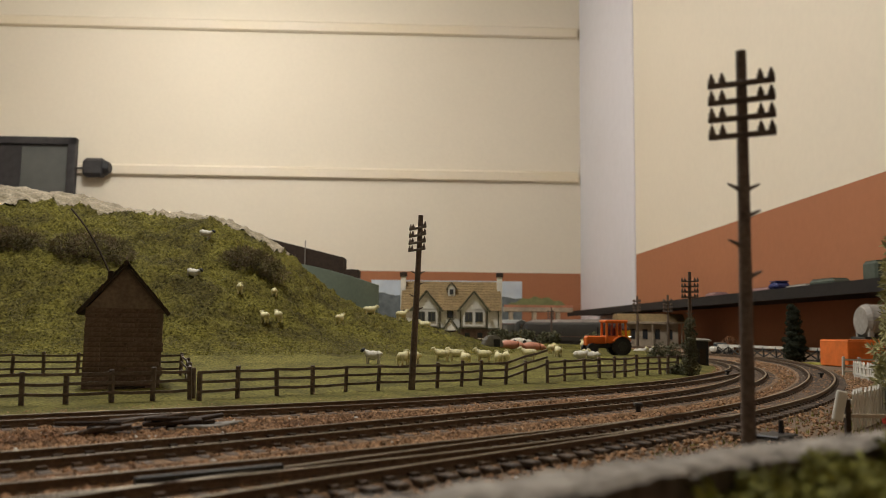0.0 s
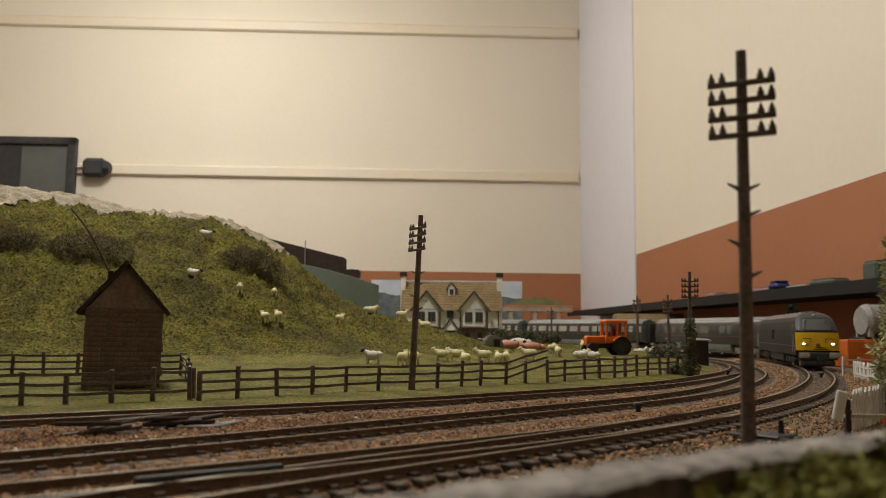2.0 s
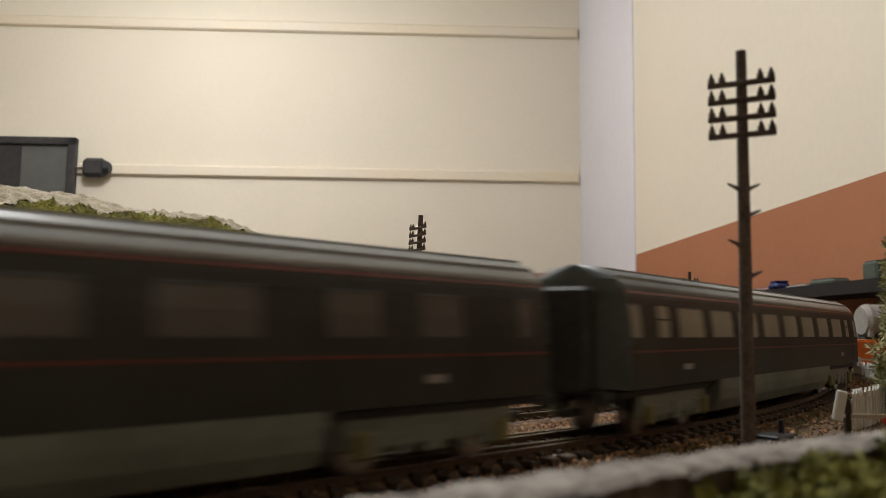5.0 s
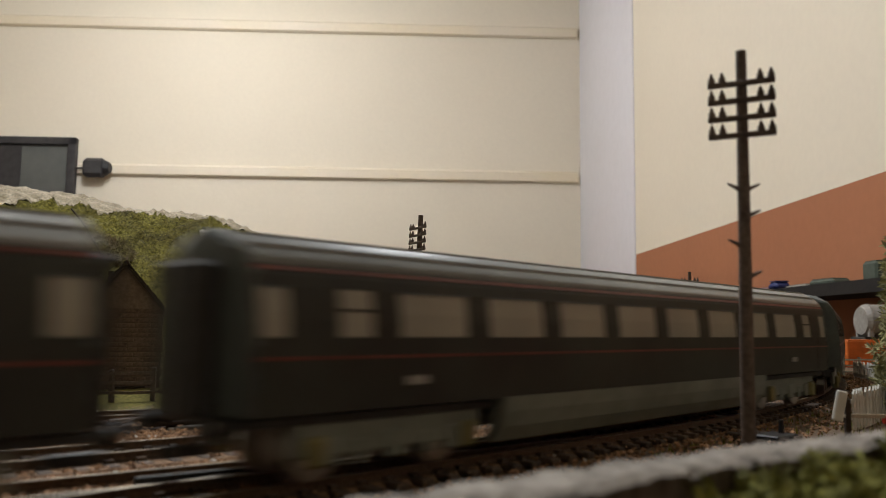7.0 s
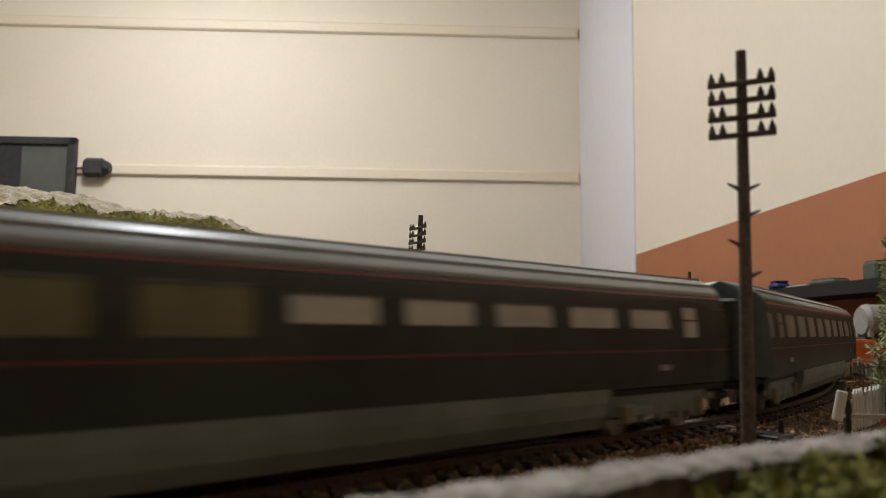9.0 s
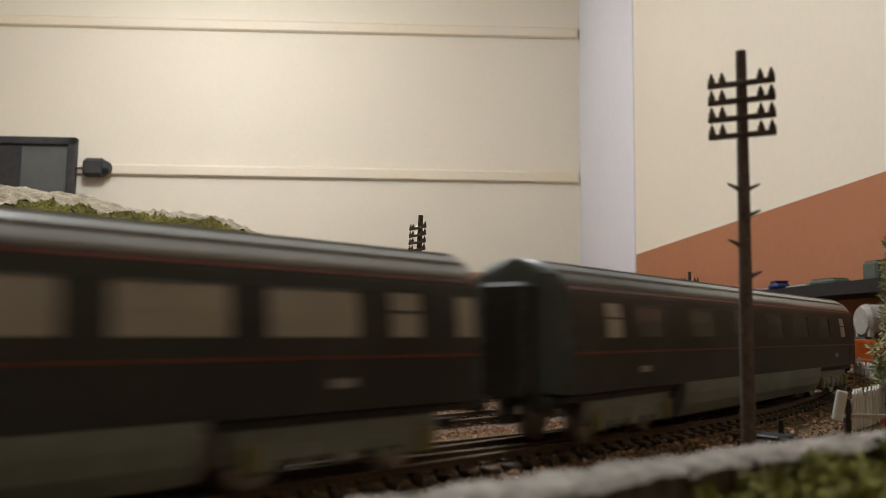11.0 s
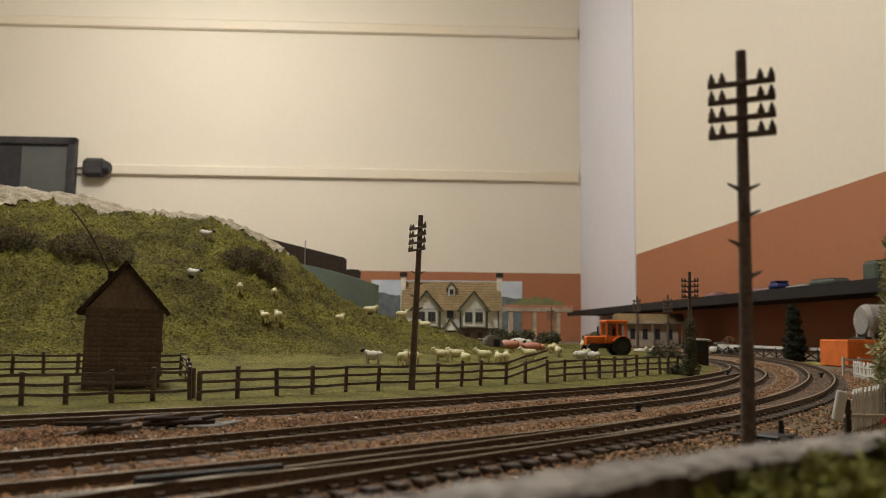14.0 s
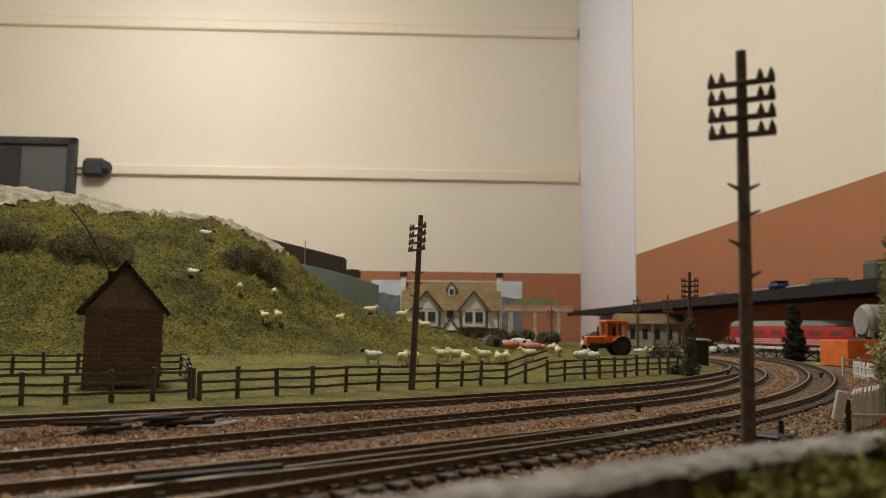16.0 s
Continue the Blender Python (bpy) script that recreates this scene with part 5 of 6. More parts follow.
lattice = thing("lattice_fence", Matrix(), "dark lattice fence with a white top rail", "fence")
LP = [(0.400 + 0.062 * u, 1.155 - 0.215 * u) for u in np.linspace(0, 1, 10)]
for i, (x, y) in enumerate(LP):
    bm = bmesh.new()
    box(bm, (x, y, 0.0075), (0.0016, 0.0016, 0.017))
    part("post", bm, "under", lattice)
for (xa, ya), (xb, yb) in zip(LP, LP[1:]):
    for z, th, mt in ((0.0150, 0.0034, "white"), (0.0010, 0.0016, "under")):
        bm = bmesh.new()
        d = Vector((xb - xa, yb - ya, 0))
        box(bm, ((xa + xb) / 2, (ya + yb) / 2, z), (d.length, 0.0012, th), d.to_track_quat("X", "Z").to_euler())
        part("fence_rail", bm, mt, lattice)
    for k in (1, -1):
        bm = bmesh.new()
        a, b = Vector((xa, ya, 0.0075 - k * 0.0058)), Vector((xb, yb, 0.0075 + k * 0.0058))
        d = b - a
        box(bm, (a + b) / 2, (d.length, 0.0008, 0.0016), d.to_track_quat("X", "Z").to_euler())
        part("brace", bm, "under", lattice)
bm = bmesh.new()
box(bm, (0.455, 0.885, -0.0003), (0.07, 0.09, 0.0016))
tagged(part("grass_patch", bm, "fibre_pale", m=Matrix()), "bright green grass patch beside the curve", "grass", kind="structure")

crate = thing("orange_box", pose(0.4720, 0.8550, 0, 0, 0, 6), "bright orange cardboard box on the baseboard", "box")
bm = bmesh.new()
box(bm, (0, 0, 0.0133), (0.110, 0.050, 0.0275), bevel=0.0008)
part("carton", bm, "orange_box", crate)
bm = bmesh.new()
box(bm, (0.0, 0, 0.0273), (0.1085, 0.0490, 0.0012))
part("lid", bm, "orange_box", crate)

tank = thing("storage_tank", pose(0.560, 0.985, 0), "pale grey cylindrical storage tank on a raised stand", "tank")
bm = bmesh.new()
tube(bm, (-0.036, 0, 0.0500), (0.055, 0, 0.0500), 0.0205, 0.0205, 28)
tube(bm, (-0.0410, 0, 0.0500), (-0.036, 0, 0.0500), 0.0170, 0.0205, 28)
part("barrel", bm, "tank", tank, smooth=False)
for x in (-0.033, 0.0, 0.035):
    bm = bmesh.new()
    tube(bm, (x - 0.0010, 0, 0.0500), (x + 0.0010, 0, 0.0500), 0.0211, 0.0211, 28)
    part("band", bm, "tank", tank)
for x in (-0.036, 0.036):
    for y in (-0.014, 0.014):
        bm = bmesh.new()
        box(bm, (x, y, 0.0200), (0.006, 0.004, 0.042))
        part("leg", bm, "tank", tank)
bm = bmesh.new()
box(bm, (0, 0, 0.0285), (0.090, 0.034, 0.004))
part("frame", bm, "under", tank)
bm = bmesh.new()
box(bm, (0.0, -0.0207, 0.0500), (0.016, 0.0008, 0.009))
part("name_plate", bm, "grey_card", tank)


def pickets(name, pts, label, height=0.0130, material="white"):
    t = thing(name, Matrix(), label, "fence", "white picket fences")
    for (xa, ya), (xb, yb) in zip(pts, pts[1:]):
        d = Vector((xb - xa, yb - ya, 0))
        nn = max(1, int(d.length / 0.0046))
        yaw = math.atan2(d.y, d.x)
        for k in range(nn):
            u = (k + 0.5) / nn
            bm = bmesh.new()
            prism(bm, [(-0.0015, -0.001), (0.0015, -0.001), (0.0015, height - 0.0018), (0, height), (-0.0015, height - 0.0018)], -0.00035, 0.00035)
            part("picket", bm, material, t, m=pose(xa + d.x * u, ya + d.y * u, 0, frng.uniform(-3, 3), frng.uniform(-4, 4), math.degrees(yaw)))
        for z in (0.0035, 0.0095):
            bm = bmesh.new()
            box(bm, ((xa + xb) / 2, (ya + yb) / 2 + 0.0008, z), (d.length, 0.0008, 0.0014), Euler((0, 0, yaw)))
            part("fence_rail", bm, material, t)
    return t


pickets("picket_fence", [(0.1500, 0.2930), (0.1690, 0.3150), (0.1900, 0.3420), (0.215, 0.372)], "white plastic picket fence beside the line", 0.0140)
pickets("picket_fence", [(0.262, 0.445), (0.288, 0.495), (0.306, 0.560), (0.320, 0.62)], "white plastic picket fence round the curve", 0.0135)
fence("white_rail_fence", [(0.322, 0.640), (0.338, 0.645), (0.354, 0.650), (0.372, 0.655), (0.392, 0.660)], "white post and rail fence by the curve", 0.0145, material="white", group="white picket fences")

gate = thing("crossing_barrier", pose(0.1325, 0.262, 0, 0, 0, 0), "grey and white crossing barrier with a red end", "barrier")
bm = bmesh.new()
box(bm, (0, 0, 0.0060), (0.0016, 0.0016, 0.0140))
part("post", bm, "wood_dark", gate)
bm = bmesh.new()
box(bm, (-0.0030, -0.0012, 0.0110), (0.0034, 0.0016, 0.0100), Euler((0, 0.22, 0)), bevel=0.0004)
part("counterweight", bm, "white", gate, "pale grey counterweight plate")
bm = bmesh.new()
box(bm, (0.0085, 0, 0.0077), (0.0190, 0.0010, 0.0012))
part("arm", bm, "stone_cream", gate)
bm = bmesh.new()
tube(bm, (0.0120, 0, 0.0066), (0.0170, 0, 0.0066), 0.0014, 0.0014, 10)
part("red_weight", bm, "signal_red", gate, "red end piece")
bm = bmesh.new()
box(bm, (0.0165, 0, 0.0005), (0.0016, 0.0016, 0.0120))
part("rest_post", bm, "signal_red", gate)

# ---- trackside clutter ----
srng = random.Random(14)
for i in range(16):
    u = srng.random()
    x, y = -0.108 + 0.030 * u + srng.uniform(-0.003, 0.003), 0.2470 + 0.026 * u + srng.uniform(-0.006, 0.006)
    bm = bmesh.new()
    box(bm, (0, 0, 0), (srng.uniform(0.010, 0.022), 0.0019, 0.0013), bevel=0.0003)
    lvl = 0.0010 + 0.0012 * (i % 4)
    o = part("old_sleeper", bm, "wood_dark" if i % 3 else "sleeper", m=pose(x, y, lvl, srng.uniform(-14, 14), srng.uniform(-9, 9), 38 + srng.uniform(-30, 26)))
    tagged(o, "discarded dark timber sleeper lying between the tracks", "sleeper", "pile of old sleepers")
for i in range(5):
    bm = bmesh.new()
    box(bm, (0, 0, 0), (0.018, 0.0020, 0.0014), bevel=0.0003)
    o = part("grey_sleeper", bm, "grey_card", m=pose(-0.080 + 0.001 * i, 0.263 + 0.0030 * i, 0.0012, 0, 0, 34 + 2 * i))
    tagged(o, "weathered grey timber sleeper stacked by the track", "sleeper", "pile of old sleepers")
bm = bmesh.new()
a, b = Vector((-0.0610, 0.1615, 0.0030)), Vector((-0.0350, 0.1795, 0.0030))
d = b - a
box(bm, (a + b) / 2, (d.length, 0.0016, 0.0026), d.to_track_quat("X", "Z").to_euler(), bevel=0.0002)
tagged(part("check_rail", bm, "under"), "short black check rail inside the turnout", "rail")
point = thing("point_lever", pose(0.1000, 0.2640, 0, 0, 0, 40), "black turnout lever with its long sleepers", "point lever")
for k in (-1, 1):
    bm = bmesh.new()
    box(bm, (k * 0.0045, -0.006, 0.0006), (0.0036, 0.020, 0.0026), bevel=0.0003)
    part("long_sleeper", bm, "sleeper", point)
bm = bmesh.new()
box(bm, (0, -0.010, 0.0016), (0.013, 0.009, 0.0016), bevel=0.0004)
part("base_plate", bm, "black", point)
bm = bmesh.new()
tube(bm, (0.004, -0.010, 0.001), (0.004, -0.010, 0.0065), 0.0010, 0.0008, 8)
part("lever", bm, "black", point)
for x, y in ((0.0815, 0.332), (0.285, 0.60), (0.222, 0.62)):
    bm = bmesh.new()
    tube(bm, (0, 0, -0.001), (0, 0, 0.0042), 0.0013, 0.0010, 8)
    box(bm, (0, 0, 0.0042), (0.0034, 0.0034, 0.0014), bevel=0.0003)
    tagged(part("ground_signal", bm, "black", m=pose(x, y, 0)), "tiny black ground fitting between the tracks", "signal", "ground fittings")

# ---- foreground wall ----
WALL = Line([(-0.055, 0.036), (-0.030, 0.052), (-0.0125, 0.0665), (0.0009, 0.0787), (0.0213, 0.0945), (0.0414, 0.1085), (0.0706, 0.126), (0.115, 0.152)])
v, f = [], []
ns = 150
sec = 14
for i in range(ns):
    s = WALL.length * i / (ns - 1)
    p, w = WALL.at(s), WALL.way(s)
    nx, ny = w.y, -w.x
    for j in range(sec):
        u = j / (sec - 1)
        off = 0.0085 * u
        x, y = p.x + nx * off, p.y + ny * off
        z = 0.0200 - 0.0009 * (2 * u - 1) ** 4 + 0.0005 * noise.noise((x * 160, y * 160, 0)) + 0.0004 * noise.noise((x * 600, y * 600, 4))
        v.append((x, y, z))
for i in range(ns - 1):
    for j in range(sec - 1):
        a = i * sec + j
        f.append((a, a + 1, a + sec + 1, a + sec))
stone_wall = thing("low_wall", Matrix(), "low mottled grey wall in the foreground", "wall")
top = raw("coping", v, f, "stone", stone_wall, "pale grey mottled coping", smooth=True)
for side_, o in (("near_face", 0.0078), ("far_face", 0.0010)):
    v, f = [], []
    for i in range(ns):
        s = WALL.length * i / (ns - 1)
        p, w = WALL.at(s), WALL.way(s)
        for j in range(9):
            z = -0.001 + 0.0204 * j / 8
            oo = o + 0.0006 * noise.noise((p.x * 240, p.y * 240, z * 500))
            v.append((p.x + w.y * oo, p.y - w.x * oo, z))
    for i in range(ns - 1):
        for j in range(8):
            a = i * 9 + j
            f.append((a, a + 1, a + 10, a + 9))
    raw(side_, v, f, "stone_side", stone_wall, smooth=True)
mrng = random.Random(77)
for i, (s, o, h, n_) in enumerate([(0.080, 0.0120, 0.0130, 900)] + [(0.100 + 0.0075 * k, 0.0118 + 0.0012 * (k % 2), 0.0185 + 0.0004 * min(k, 8), 1800) for k in range(12)]):
    p, w = WALL.at(s), WALL.way(s)
    bl = [((mrng.uniform(-0.007, 0.007), mrng.uniform(-0.003, 0.003), h * mrng.uniform(0.3, 0.8)), (0.005, 0.0035, h * 0.28)) for _ in range(9)]
    bush("mossy_clump", p.x + w.y * o, p.y - w.x * o, 0, bl, n_, 0.0016, "moss" if i else "fibre_pale", "green mossy foliage clump against the low wall", 90 + i, category="moss", group="moss along the wall")

# ---- clutter on the shelf ----


def on_shelf(px_, y, s, material, name, label, category, bevel=0.004, turn=0):
    t = thing(name, TURN @ pose(px_, y, SH_Z, 0, 0, turn), label, category, "clutter on the shelf")
    bm = bmesh.new()
    box(bm, (0, 0, s[2] / 2), s, bevel=bevel)
    part("body", bm, material, t)
    bm = bmesh.new()
    box(bm, (0, 0, s[2] + 0.0008), (s[0] * 0.8, s[1] * 0.8, 0.0016))
    part("lid", bm, material, t)
    return t


on_shelf(0.622, 1.335, (0.030, 0.030, 0.015), "blue", "blue_pot", "small dark blue plastic pot on the shelf", "pot", 0.006)
on_shelf(0.622, 1.17, (0.030, 0.06, 0.009), "green_box", "green_packet", "flat dull green packet on the shelf", "packet", 0.003, 6)
on_shelf(0.628, 1.05, (0.030, 0.034, 0.026), "green_box", "green_box", "dull green box on the shelf", "box", 0.003)
on_shelf(0.622, 1.40, (0.034, 0.10, 0.006), "mauve", "folded_cloth", "folded mauve cloth lying on the shelf", "cloth", 0.002, 4)
on_shelf(0.622, 1.62, (0.028, 0.07, 0.008), "mauve", "folded_cloth", "folded mauve cloth lying on the shelf", "cloth", 0.002, -5)
on_shelf(0.628, 1.255, (0.036, 0.07, 0.005), "grey_card", "grey_tray", "shallow grey tray on the shelf", "tray", 0.002)

# ---- train ----


class Hull:
    """A vehicle's outline: rows of height and half width, and the x of each end at each height."""
    def __init__(self, rows, front, back, bow=0.0, back_bow=None):
        self.back_bow = bow if back_bow is None else back_bow
        self.rows, self.front, self.back, self.bow = rows, front, back, bow

    def hw(self, z):
        return float(np.interp(z, [r[0] for r in self.rows], [r[1] for r in self.rows]))

    def end(self, z, k, frac):
        prof = self.front if k > 0 else self.back
        return float(np.interp(z, [p[0] for p in prof], [p[1] for p in prof])) - k * (self.bow if k > 0 else self.back_bow) * abs(frac) ** 3

    def side(self, bm, z0, z1, x0=None, x1=None, n=3, out=0.0, thick=0.0007, sides=(1, -1)):
        """A closed panel on the flanks between two heights; x0, x1 None: up to the ends."""
        zs = np.linspace(z0, z1, n + 1)
        for sd in sides:
            rows = []
            for z in zs:
                a = self.end(z, -1, 1) if x0 is None else x0
                b = self.end(z, 1, 1) if x1 is None else x1
                y = sd * (self.hw(z) + out)
                yi = sd * (self.hw(z) + out - thick)
                rows.append([bm.verts.new(c) for c in ((a, y, z), (b, y, z), (b, yi, z), (a, yi, z))])
            for r0, r1 in zip(rows, rows[1:]):
                for i in range(4):
                    j = (i + 1) % 4
                    bm.faces.new((r0[i], r0[j], r1[j], r1[i]))
            bm.faces.new(rows[0])
            bm.faces.new(rows[-1][::-1])

    def cap(self, bm, k, z0, z1, n=4, cols=10, out=0.0, f0=-1.0, f1=1.0, thick=0.0012):
        """A closed panel on an end between two heights."""
        zs, fr = np.linspace(z0, z1, n + 1), np.linspace(f0, f1, cols + 1)
        g, h = [], []
        for z in zs:
            g.append([bm.verts.new((self.end(z, k, u) + k * out, u * self.hw(z), z)) for u in fr])
            h.append([bm.verts.new((self.end(z, k, u) + k * (out - thick), u * self.hw(z), z)) for u in fr])
        for i in range(n):
            for j in range(cols):
                bm.faces.new((g[i][j], g[i][j + 1], g[i + 1][j + 1], g[i + 1][j]))
                bm.faces.new((h[i][j + 1], h[i][j], h[i + 1][j], h[i + 1][j + 1]))
        for j in range(cols):
            bm.faces.new((g[0][j], h[0][j], h[0][j + 1], g[0][j + 1]))
            bm.faces.new((g[n][j + 1], h[n][j + 1], h[n][j], g[n][j]))
        for i in range(n):
            bm.faces.new((h[i][0], g[i][0], g[i + 1][0], h[i + 1][0]))
            bm.faces.new((g[i][cols], h[i][cols], h[i + 1][cols], g[i + 1][cols]))

    def roof(self, bm, z0, x0=None, x1=None, n=7, out=0.0):
        top = self.rows[-1][0]
        zs = [z0 + (top - z0) * math.sin(i / n * math.pi / 2) for i in range(n + 1)]
        loop = [(z, 1) for z in zs] + [(z, -1) for z in zs[::-1]]
        a, b = [], []
        for z, sd in loop:
            xa = self.end(z, -1, 1) if x0 is None else x0
            xb = self.end(z, 1, 1) if x1 is None else x1
            a.append(bm.verts.new((xa, sd * (self.hw(z) + out), z + out)))
            b.append(bm.verts.new((xb, sd * (self.hw(z) + out), z + out)))
        for i in range(len(loop) - 1):
            bm.faces.new((a[i], b[i], b[i + 1], a[i + 1]))
        bm.faces.new(a[::-1])
        bm.faces.new(b)
        bm.faces.new((a[0], a[-1], b[-1], b[0]))


def bogie(t, x, wheelbase, wheel_r=0.0062, label="black bogie with bright wheel rims", frame_mat="under", box_mat=None):
    bm = bmesh.new()
    for sd in (1, -1):
        box(bm, (x, sd * 0.0135, 0.0075), (wheelbase + 0.014, 0.0018, 0.0032), bevel=0.0005)
        for k in (-1, 1):
            box(bm, (x + k * wheelbase / 2, sd * 0.0142, 0.0066), (0.0052, 0.0022, 0.0058), bevel=0.0006)
            box(bm, (x + k * wheelbase * 0.27, sd * 0.0142, 0.0062), (0.003, 0.002, 0.0048), bevel=0.0004)
        box(bm, (x, sd * 0.0142, 0.0068), (0.006, 0.0024, 0.006), bevel=0.0006)
    box(bm, (x, 0, 0.009), (0.012, 0.026, 0.003))
    if box_mat:
        for sd in (1, -1):
            box(bm, (x, sd * 0.0140, 0.0090), (wheelbase + 0.018, 0.0016, 0.0070), bevel=0.0006)
    b = part("bogie", bm, frame_mat, t, label)
    if box_mat:
        for sd in (1, -1):
            for k in (-1, 1):
                bm = bmesh.new()
                box(bm, (x + k * (wheelbase / 2 + 0.004), sd * 0.0156, 0.0068), (0.0046, 0.0022, 0.0062), bevel=0.0008)
                part("axle_box", bm, box_mat, b, "dull yellow axle box")
    for k in (-1, 1):
        for sd in (1, -1):
            bm = bmesh.new()
            xx = x + k * wheelbase / 2
            tube(bm, (xx, sd * 0.0072, wheel_r), (xx, sd * 0.0098, wheel_r), wheel_r, wheel_r, 18)
            tube(bm, (xx, sd * 0.0066, wheel_r), (xx, sd * 0.0074, wheel_r), wheel_r + 0.0007, wheel_r + 0.0007, 18)
            part("wheel", bm, "steel", b)


BODY = [(0.0030, 0.0140), (0.0070, 0.0165), (0.0120, 0.0176), (0.0160, 0.0177), (0.0260, 0.0178), (0.0330, 0.0174), (0.0385, 0.0166),
        (0.0415, 0.0160), (0.0440, 0.0149), (0.0462, 0.0129), (0.0480, 0.0102), (0.0492, 0.0072), (0.0500, 0.0038), (0.0503, 0.0005)]


def locomotive():
    t = thing("diesel_locomotive", Matrix(), "dark claret model diesel locomotive with a yellow nose", "locomotive")
    L = 0.1295
    prof = [(0.003, L - 0.004), (0.0150, L), (0.0312, L - 0.0002), (0.0320, L - 0.0006), (0.0425, L - 0.0090), (0.0455, L - 0.0125), (0.0485, L - 0.019), (0.0503, L - 0.028)]
    h = Hull(BODY, prof, [(z, -x) for z, x in prof], bow=0.003)
    bm = bmesh.new()
    h.side(bm, 0.0115, 0.0448, n=9)
    part("body", bm, "loco", t, smooth=False)
    bm = bmesh.new()
    h.roof(bm, 0.0448, n=9)
    part("roof", bm, "loco_roof", t, "grey-brown weathered roof", smooth=True)
    for k in (1, -1):
        bm = bmesh.new()
        h.cap(bm, k, 0.0156, 0.0314, n=4, out=0.0002)
        np_ = part("nose_panel", bm, "yellow", t, "bright yellow warning panel", smooth=False)
        bm = bmesh.new()
        h.cap(bm, k, 0.0314, 0.0503, n=8, out=0.0)
        part("cab_front", bm, "charcoal", t, "charcoal cab front", smooth=True)
        bm = bmesh.new()
        h.cap(bm, k, 0.0330, 0.0442, n=3, out=0.0004, f0=-0.76, f1=0.76)
        part("windscreen_frame", bm, "black", t)
        bm = bmesh.new()
        h.cap(bm, k, 0.0338, 0.0434, n=3, out=0.0008, f0=-0.70, f1=0.70)
        ws = part("windscreen", bm, "windscreen", t, "grey reflective windscreen")
        for sd in (1, -1):
            bm = bmesh.new()
            a = Vector((h.end(0.0340, k, 0.3) + k * 0.0016, sd * 0.0112, 0.0340))
            b = Vector((h.end(0.0412, k, 0.3) + k * 0.0014, sd * 0.0083, 0.0416))
            tube(bm, a, b, 0.0003, 0.0003, 5)
            tube(bm, b - Vector((0, 0.0012, 0.001)), b + Vector((0, 0.0012, 0.001)), 0.0004, 0.0004, 5)
            part("wiper", bm, "black", ws)
        for sd in (1, -1):
            bm = bmesh.new()
            box(bm, (k * (L + 0.0004), sd * 0.0115, 0.0214), (0.0014, 0.0052, 0.0034), bevel=0.0008)
            part("lamp_surround", bm, "yellow", t)
            bm = bmesh.new()
            ball(bm, (k * (L + 0.0009), sd * 0.0118, 0.0214), (0.0009, 0.0015, 0.0009), 2)
            part("headlight", bm, "headlight" if k > 0 else "glass_dark", t, "bright white headlight" if k > 0 else "")
            bm = bmesh.new()
            box(bm, (k * (L + 0.005), sd * 0.0122, 0.0118), (0.0014, 0.0090, 0.0052), bevel=0.0012)
            tube(bm, (k * (L - 0.004), sd * 0.0122, 0.0118), (k * (L + 0.0045), sd * 0.0122, 0.0118), 0.0018, 0.0018, 10)
            part("buffer", bm, "buffer", t, "pale grey oval buffer")
            bm = bmesh.new()
            for u in range(5):
                a0, a1 = u / 5, (u + 1) / 5
                pa, pb = [(k * (L + 0.0006), sd * (0.0058 + 0.0062 * max(0, (a - 0.4) / 0.6)), 0.0230 + 0.0030 * min(1, a / 0.4)) for a in (a0, a1)]
                tube(bm, pa, pb, 0.0003, 0.0003, 5)
            part("handrail", bm, "black", t)
        bm = bmesh.new()
        box(bm, (k * (L + 0.0003), 0, 0.0205), (0.0012, 0.0030, 0.0030), bevel=0.0004)
        part("socket", bm, "gold", t)
        for z, w in ((0.0167, 0.012), (0.0182, 0.0085)):
            bm = bmesh.new()
            box(bm, (k * (L + 0.0003), 0.002, z), (0.0008, w, 0.0007))
            part("lettering_bar", bm, "wood_dark", t)
        bm = bmesh.new()
        ball(bm, (k * (h.end(0.0462, 1, 0)), 0, 0.0462), (0.0012, 0.0018, 0.0016), 2)
        part("top_lamp", bm, "buffer", t)
        bm = bmesh.new()
        box(bm, (k * (L - 0.003), 0, 0.0108), (0.008, 0.031, 0.0070), bevel=0.001)
        box(bm, (k * (L - 0.002), 0, 0.0048), (0.006, 0.027, 0.0055), bevel=0.0015)
        box(bm, (k * (L + 0.004), 0, 0.0090), (0.007, 0.003, 0.004))
        part("buffer_beam", bm, "under", t)
        for sd in (1, -1):
            bm = bmesh.new()
            h.side(bm, 0.0320, 0.0390, min(k * (L - 0.0170), k * (L - 0.0235)), max(k * (L - 0.0170), k * (L - 0.0235)), out=0.00015, sides=(sd,))
            part("cab_window", bm, "glass_dark", t)
    bm = bmesh.new()
    h.side(bm, 0.0192, 0.0197, -0.126, 0.126, n=1, out=0.00012)
    part("stripe", bm, "gold", t, "thin red-gold line")
    bm = bmesh.new()
    for x in np.linspace(-0.096, 0.096, 9):
        box(bm, (x, 0, 0.0499), (0.013, 0.009, 0.0012), bevel=0.0003)
    part("roof_grille", bm, "loco_roof", t)
    for sd in (1, -1):
        bm = bmesh.new()
        h.side(bm, 0.024, 0.0345, -0.011, 0.005, n=4, out=0.0001, sides=(sd,))
        for x in np.linspace(-0.010, 0.004, 9):
            h.side(bm, 0.0245, 0.034, x - 0.0003, x + 0.0003, n=3, out=0.0003, sides=(sd,))
        part("side_grille", bm, "loco", t)
